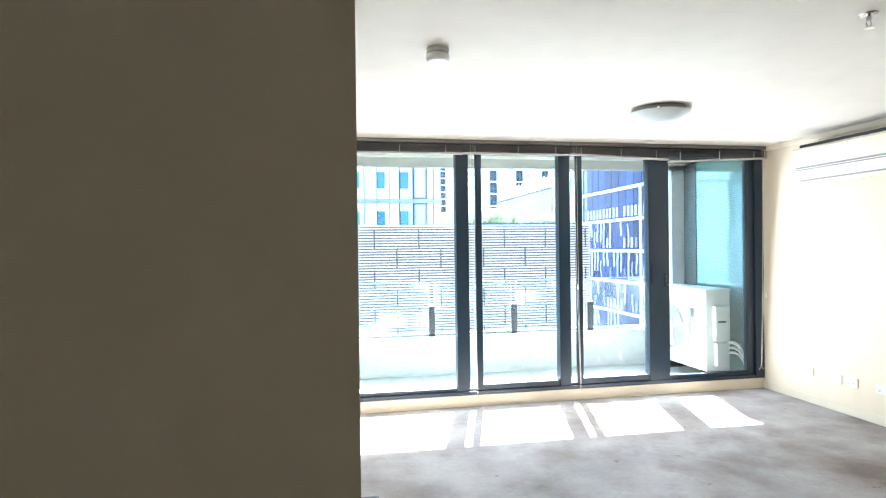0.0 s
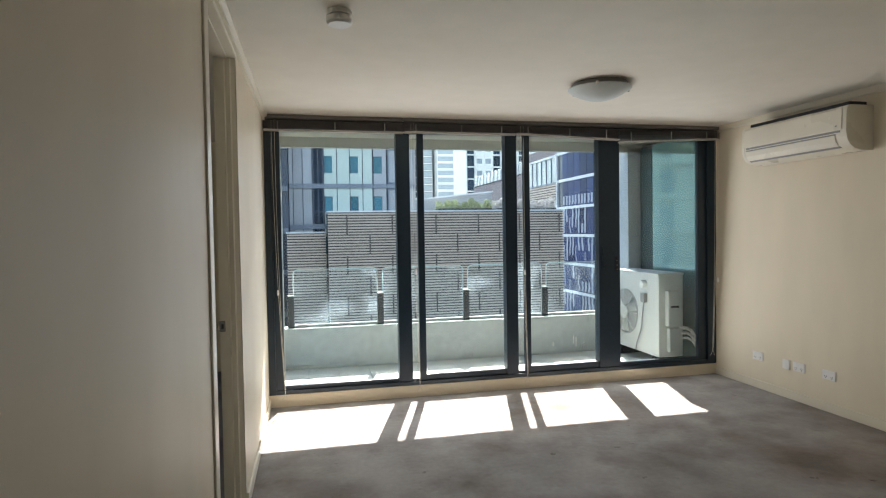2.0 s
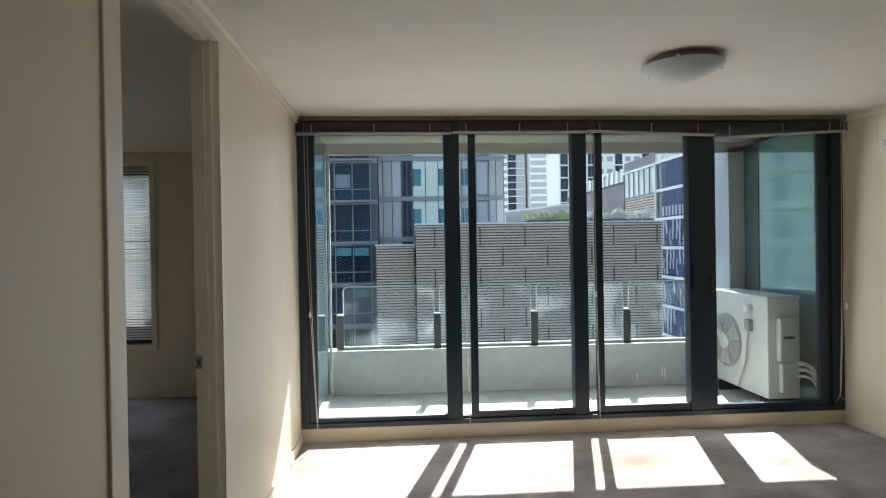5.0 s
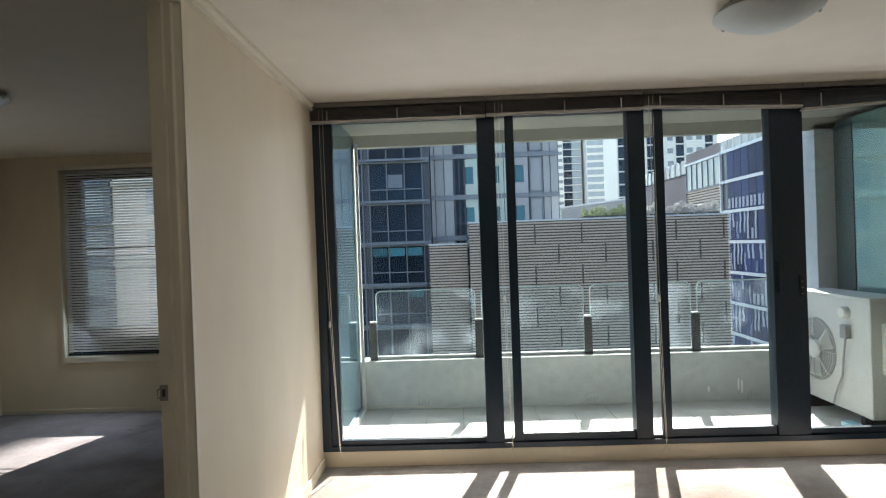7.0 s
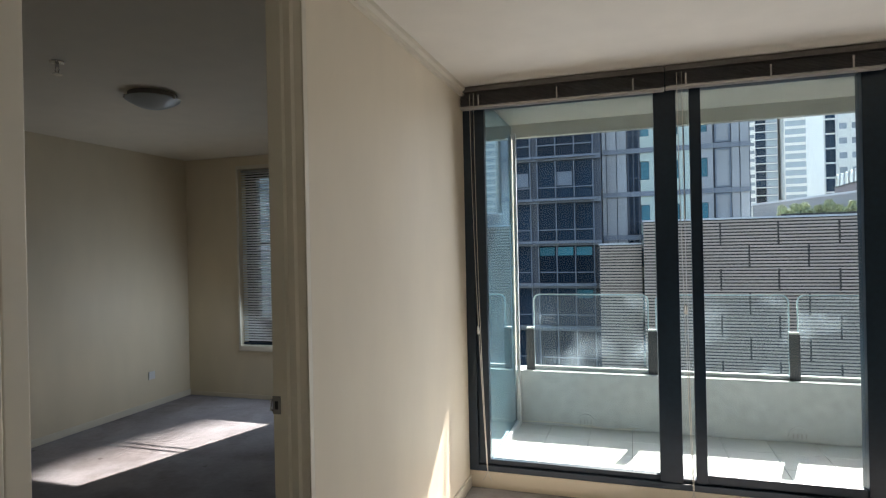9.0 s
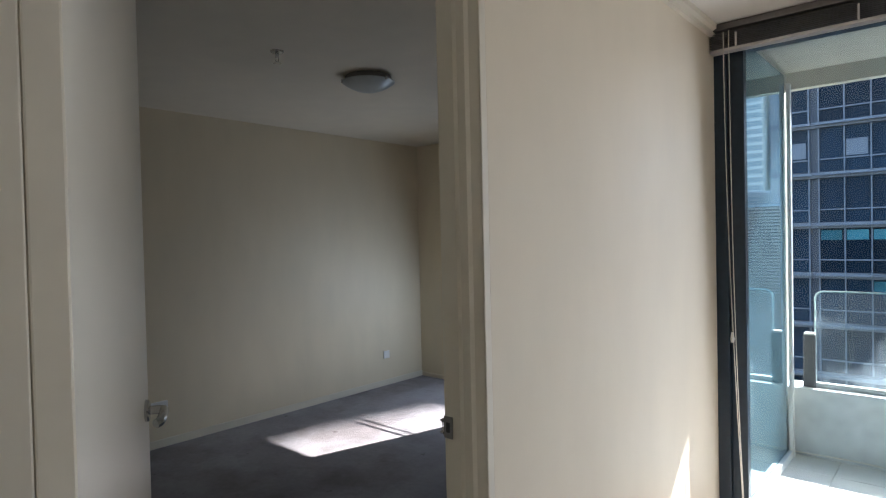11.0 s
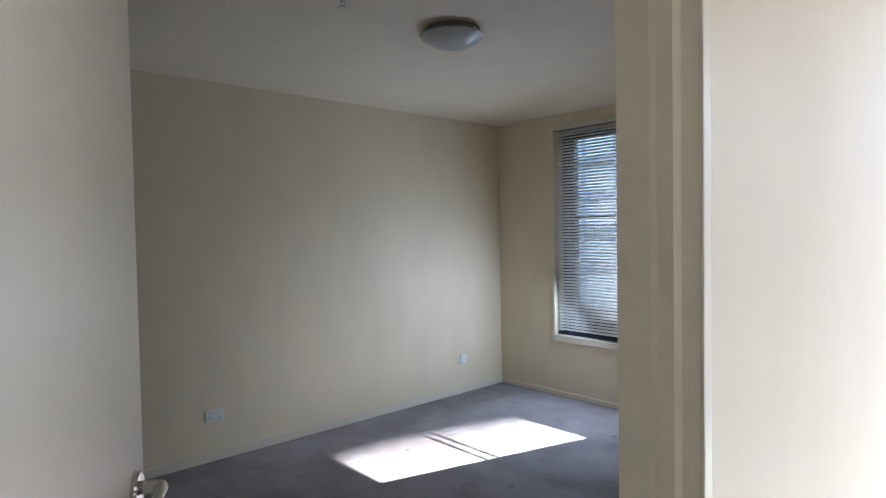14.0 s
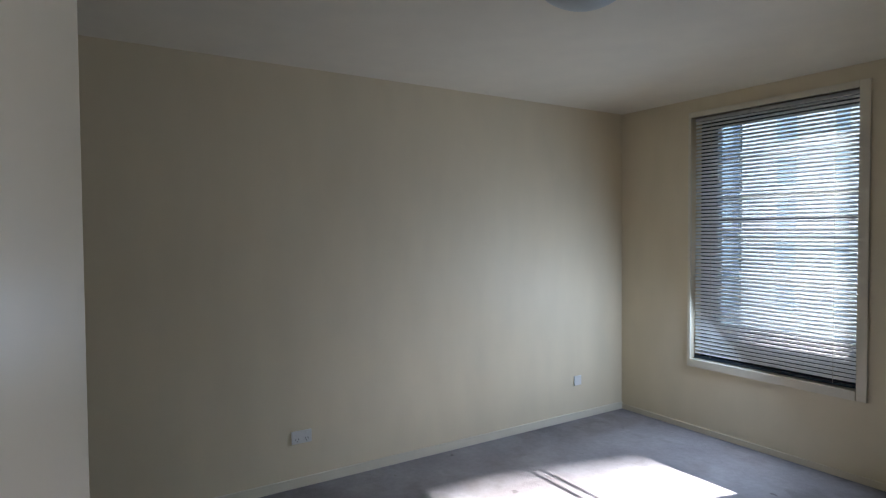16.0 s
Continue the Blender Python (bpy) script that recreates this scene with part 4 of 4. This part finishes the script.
facade("apartment_tower", -13.8, -0.95, 41.0, 12, 16, 2.82, -9.63, M_TOWER_DARK,
       [(0.5 + 4.1 * k, 4.2 + 4.1 * k, "triple") for k in range(3)], "dark blue-grey apartment tower with glazed storeys", M_TOWER_BAND)
tower = bpy.data.objects["apartment_tower"]
drape_rnd = random.Random(4)
drapes = [mesh_of("window_blind", box(0.1, 1.1, 0.13, 0.155, a, b), m) for a, b, m in ((1.5, 2.55, M_TOWER_GREY), (0.3, 0.8, M_TOWER_FRAME), (2.0, 2.55, M_WINDOWTEAL), (1.0, 1.9, M_TOWER_FRAME))]
for f in range(2, 9):
    for k in range(9):
        if drape_rnd.random() < 0.3:
            o = new("window_blind", drape_rnd.choice(drapes))
            o.parent = tower
            o.matrix_parent_inverse = Matrix.Identity(4)
            o.location = (0.5 + 4.1 * (k // 3) + 1.207 * (k % 3), 0, 22 - 9.63 + f * 2.82)
facade("white_apartment_block", -25.3, -14.3, 45.0, 10, 14, 3.0, -14, M_CREAM, [(2.6, 3.9, "glazed"), (6.4, 7.2, "glazed")], "cream-white apartment block beyond the bedroom window", M_CREAM)
facade("blue_grey_block", -38.3, -25.5, 45.0, 10, 13, 3.0, -14, M_TOWER_FRAME, [(0.4 + 3.1 * k, 3.0 + 3.1 * k, "glazed") for k in range(4)], "blue-grey glazed block beyond the bedroom window", M_TOWER_FRAME)
facade("panelled_tower", -0.9, 7.97, 42.0, 12, 16, 2.82, -9.36, M_TOWER_DARK,
       [(0, 0.3, "panel_g"), (0.3, 0.95, "panel_g"), (0.95, 1.6, "panel_g"), (1.6, 2.35, "window"), (2.4, 3.3, "small_w"), (3.3, 4.2, "panel_w"), (4.2, 5.1, "small_w"), (5.1, 5.8, "panel_w"), (5.85, 6.8, "small"), (6.85, 7.8, "framed"), (7.8, 8.3, "panel_g"), (8.3, 8.85, "panel_g")],
       "grey and pale green panelled apartment tower with small teal windows", M_TOWER_BAND)
facade("distant_white_tower", 54.0, 78.0, 245.0, 20, 22, 3.0, -8, M_TOWER_WHITE, [(0.3, 12.4, "glazed"), (13.0, 15.4, "window"), (15.8, 18.2, "punched"), (18.4, 20.8, "punched"), (21.0, 23.4, "punched")], "white apartment tower in the distance", M_TOWER_WHITE, 0.5)
facade("distant_slim_tower", 42.5, 53.0, 250.0, 20, 23, 3.0, -8, M_TOWER_GREY, [(0.2, 2.8, "punched"), (3.0, 6.4, "window"), (6.8, 10.2, "glazed")], "slim blue-grey tower in the distance", M_TOWER_WHITE)
facade("far_white_block", 41.0, 66.0, 150.0, 14, 19, 3.2, -20, M_TOWER_WHITE, [(0.3 + 2.4 * k, 2.2 + 2.4 * k, "punched" if k % 3 else "window") for k in range(10)], "white block far behind the other buildings", M_TOWER_WHITE)
bk = thing("brown_block", "plain brown block with a rooftop row of pale arched screens", "building", (28.5, 73.2, FZ))
part("wall", box(0, 10, 0, 26, 0, 8.9 - FZ), M_BROWN, bk)
part("coping", box(-0.08, 10, -0.02, 26.1, 8.9 - FZ, 9.1 - FZ), M_LOUVREBACK, bk, "dark coping")
for k in range(14):
    y0 = 0.3 + k * 1.84
    arch = [(y0, 9.1 - FZ), (y0 + 1.5, 9.1 - FZ)] + [(y0 + 0.75 + 0.75 * math.cos(radians(a)), 10.25 - FZ + 0.5 * math.sin(radians(a))) for a in range(0, 181, 20)]
    screen = part("arched_screen", prism(arch, "x", 0.1, 0.16), M_WINDOWMID, bk, "hazy arched glass screen")
    part("arch_frame", tube([(0.06, u, v) for u, v in arch] + [(0.06, arch[0][0], arch[0][1])], 0.05, 6), M_BAND, screen, "white arched frame")

# low sheds behind the louvred block
shed = thing("roof_plant_room", "low grey plant room with a sloping roof", "building", (10.1, 54, FZ))
part("wall", prism([(0, 0), (7.4, 0), (7.4, 5.15 - FZ), (0, 4.4 - FZ)], "y", 0, 3), M_TOWER_GREY, shed)
part("roof_edge", prism([(-0.1, 4.36 - FZ), (7.5, 5.12 - FZ), (7.5, 5.26 - FZ), (-0.1, 4.5 - FZ)], "y", -0.15, 3.1), M_BAND, shed, "pale roof edge")

# long blue glass building along the street
wing = thing("pale_glass_wing", "pale blue glazed wing above brown louvres", "building", (28.5, 64.0, FZ))
part("louvred_base", box(0.3, 8, 0, 9.2, 0, 6.7 - FZ), M_LOUVREBACK, wing, "dark backing of the louvres")
slats = bmesh.new()
for k in range(60):
    bm_box(slats, 0.1, 0.3, 0, 9.2, 6.6 - FZ - k * 0.3, 6.78 - FZ - k * 0.3)
part("louvre_slats", slats, M_LOUVRE, wing, "brown louvre slats")["kind"] = "stuff"
part("glazed_storey", box(0.1, 8, 0, 9.2, 7.0 - FZ, 9.9 - FZ), M_PALEGLASS, wing, "pale blue glazing")
for k in range(7):
    part("fin", box(0, 0.1, k * 1.52, k * 1.52 + 0.07, 7.0 - FZ, 9.9 - FZ), M_TOWER_FRAME, wing)
part("sill_band", box(-0.05, 8, 0, 9.2, 6.8 - FZ, 7.0 - FZ), M_TOWER_FRAME, wing, "dark sill band")
part("roof_band", box(-0.1, 8, 0, 9.2, 9.9 - FZ, 10.15 - FZ), M_BAND, wing)
part("roof_screen", box(0.1, 8, 0, 9.2, 10.15 - FZ, 11.3 - FZ), M_BROWN, wing, "brown roof screen")
bg = thing("blue_glass_building", "deep blue glass office building with pale floor bands", "building", (28.5, 16, FZ))
LB, ROOF, STOREY = 47.8, 10.1, 3.1
part("wall", box(0.2, 14, 0, LB, 0, ROOF - FZ), M_TOWER_DARK, bg)
pane = mesh_of("pane", box(0.08, 0.2, 0.03, 1.47, 0.14, 2.96), M_BLUEGLASS)
# pale pieces on the panes stand in for reflections of buildings opposite
M_REFLECT = material("pale_reflection_tone", (0.36, 0.39, 0.47), 0.6, vary=0.15, grain=1.5)


def reflection_strip(w, z0, z1, sway, phase):
    """A pale strip with uneven edges on an office pane, shaped as a wavy reflection."""
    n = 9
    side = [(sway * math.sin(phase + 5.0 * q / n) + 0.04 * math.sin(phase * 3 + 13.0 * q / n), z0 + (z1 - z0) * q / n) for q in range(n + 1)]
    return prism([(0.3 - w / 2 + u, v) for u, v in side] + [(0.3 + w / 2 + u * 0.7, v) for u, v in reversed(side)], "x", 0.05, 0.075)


hbs = [mesh_of("curtain", reflection_strip(*v), M_REFLECT) for v in ((0.34, 0.3, 3.0, 0.05, 0.0), (0.28, 0.9, 3.0, 0.1, 1.0), (0.4, 0.3, 1.3, 0.03, 2.0), (0.22, 0.4, 2.6, 0.12, 3.0), (0.36, 1.5, 2.9, 0.08, 4.0), (0.2, 0.3, 2.0, 0.14, 5.0))]
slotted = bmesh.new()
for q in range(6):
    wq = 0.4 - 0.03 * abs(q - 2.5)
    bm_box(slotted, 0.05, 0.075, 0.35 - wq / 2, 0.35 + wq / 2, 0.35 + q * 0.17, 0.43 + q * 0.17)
hbs.append(mesh_of("slatted_reflection", slotted, M_REFLECT))
reflection_rnd = random.Random(11)
for f in range(7):
    z = ROOF - FZ - f * STOREY
    part("floor_band", box(0, 0.2, 0, LB, z - 0.15, z + 0.15), M_BAND, bg)
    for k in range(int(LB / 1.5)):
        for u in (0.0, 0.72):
            if f == 0 or reflection_rnd.random() < 0.1:
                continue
            me = hbs[2] if f == 1 else reflection_rnd.choice(hbs)
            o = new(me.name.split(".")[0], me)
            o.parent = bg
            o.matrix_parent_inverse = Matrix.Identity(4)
            o.location = (0, k * 1.5 + u + reflection_rnd.uniform(0, 0.12), z - STOREY)
        o = new("pane", pane)
        o.parent = bg
        o.matrix_parent_inverse = Matrix.Identity(4)
        o.location = (0, k * 1.5, z - STOREY)
for k in range(32):
    rail = part("roof_screen", box(0.1, 0.14, k * 1.5 + 0.1, k * 1.5 + 1.3, ROOF - FZ + 0.15, ROOF - FZ + 1.1, 0.01), M_WINDOWMID, bg, "pale glass roof screen")
    part("screen_frame", tube([(0.1, k * 1.5 + 0.05, ROOF - FZ + 0.15), (0.1, k * 1.5 + 0.05, ROOF - FZ + 1.15), (0.1, k * 1.5 + 1.35, ROOF - FZ + 1.15), (0.1, k * 1.5 + 1.35, ROOF - FZ + 0.15)], 0.06, 6), M_TOWER_WHITE, rail, "white frame")
part("corner_post", box(-0.05, 0.25, LB, LB + 0.18, 0, ROOF - FZ + 0.15), M_BAND, bg)
for k in (9.0, 20.0, 34.5):
    part("upright", box(-0.04, 0.2, k, k + 0.3, 0, ROOF - FZ - STOREY), M_BAND, bg, "pale upright")

# ---- balcony tiles, last ----
tile_mesh = {}
tx, ty = 0.3, 0.3
for i in range(15):
    for j in range(4):
        x, y = 0.06 + i * (tx + 0.004), YW + 0.15 + j * (ty + 0.004)
        w, d = min(tx, 4.3 - x), min(ty, PY - 0.005 - y)
        if w < 0.03 or d < 0.03:
            continue
        key = (round(w, 3), round(d, 3))
        if key not in tile_mesh:
            tile_mesh[key] = mesh_of("tile", box(0, w, 0, d, 0, 0.012, 0.0015), M_TILE)
        o = new("tile", tile_mesh[key])
        slab = bpy.data.objects["balcony_slab"]
        o.parent = slab
        o.location = (x, y, BZ - 0.012)
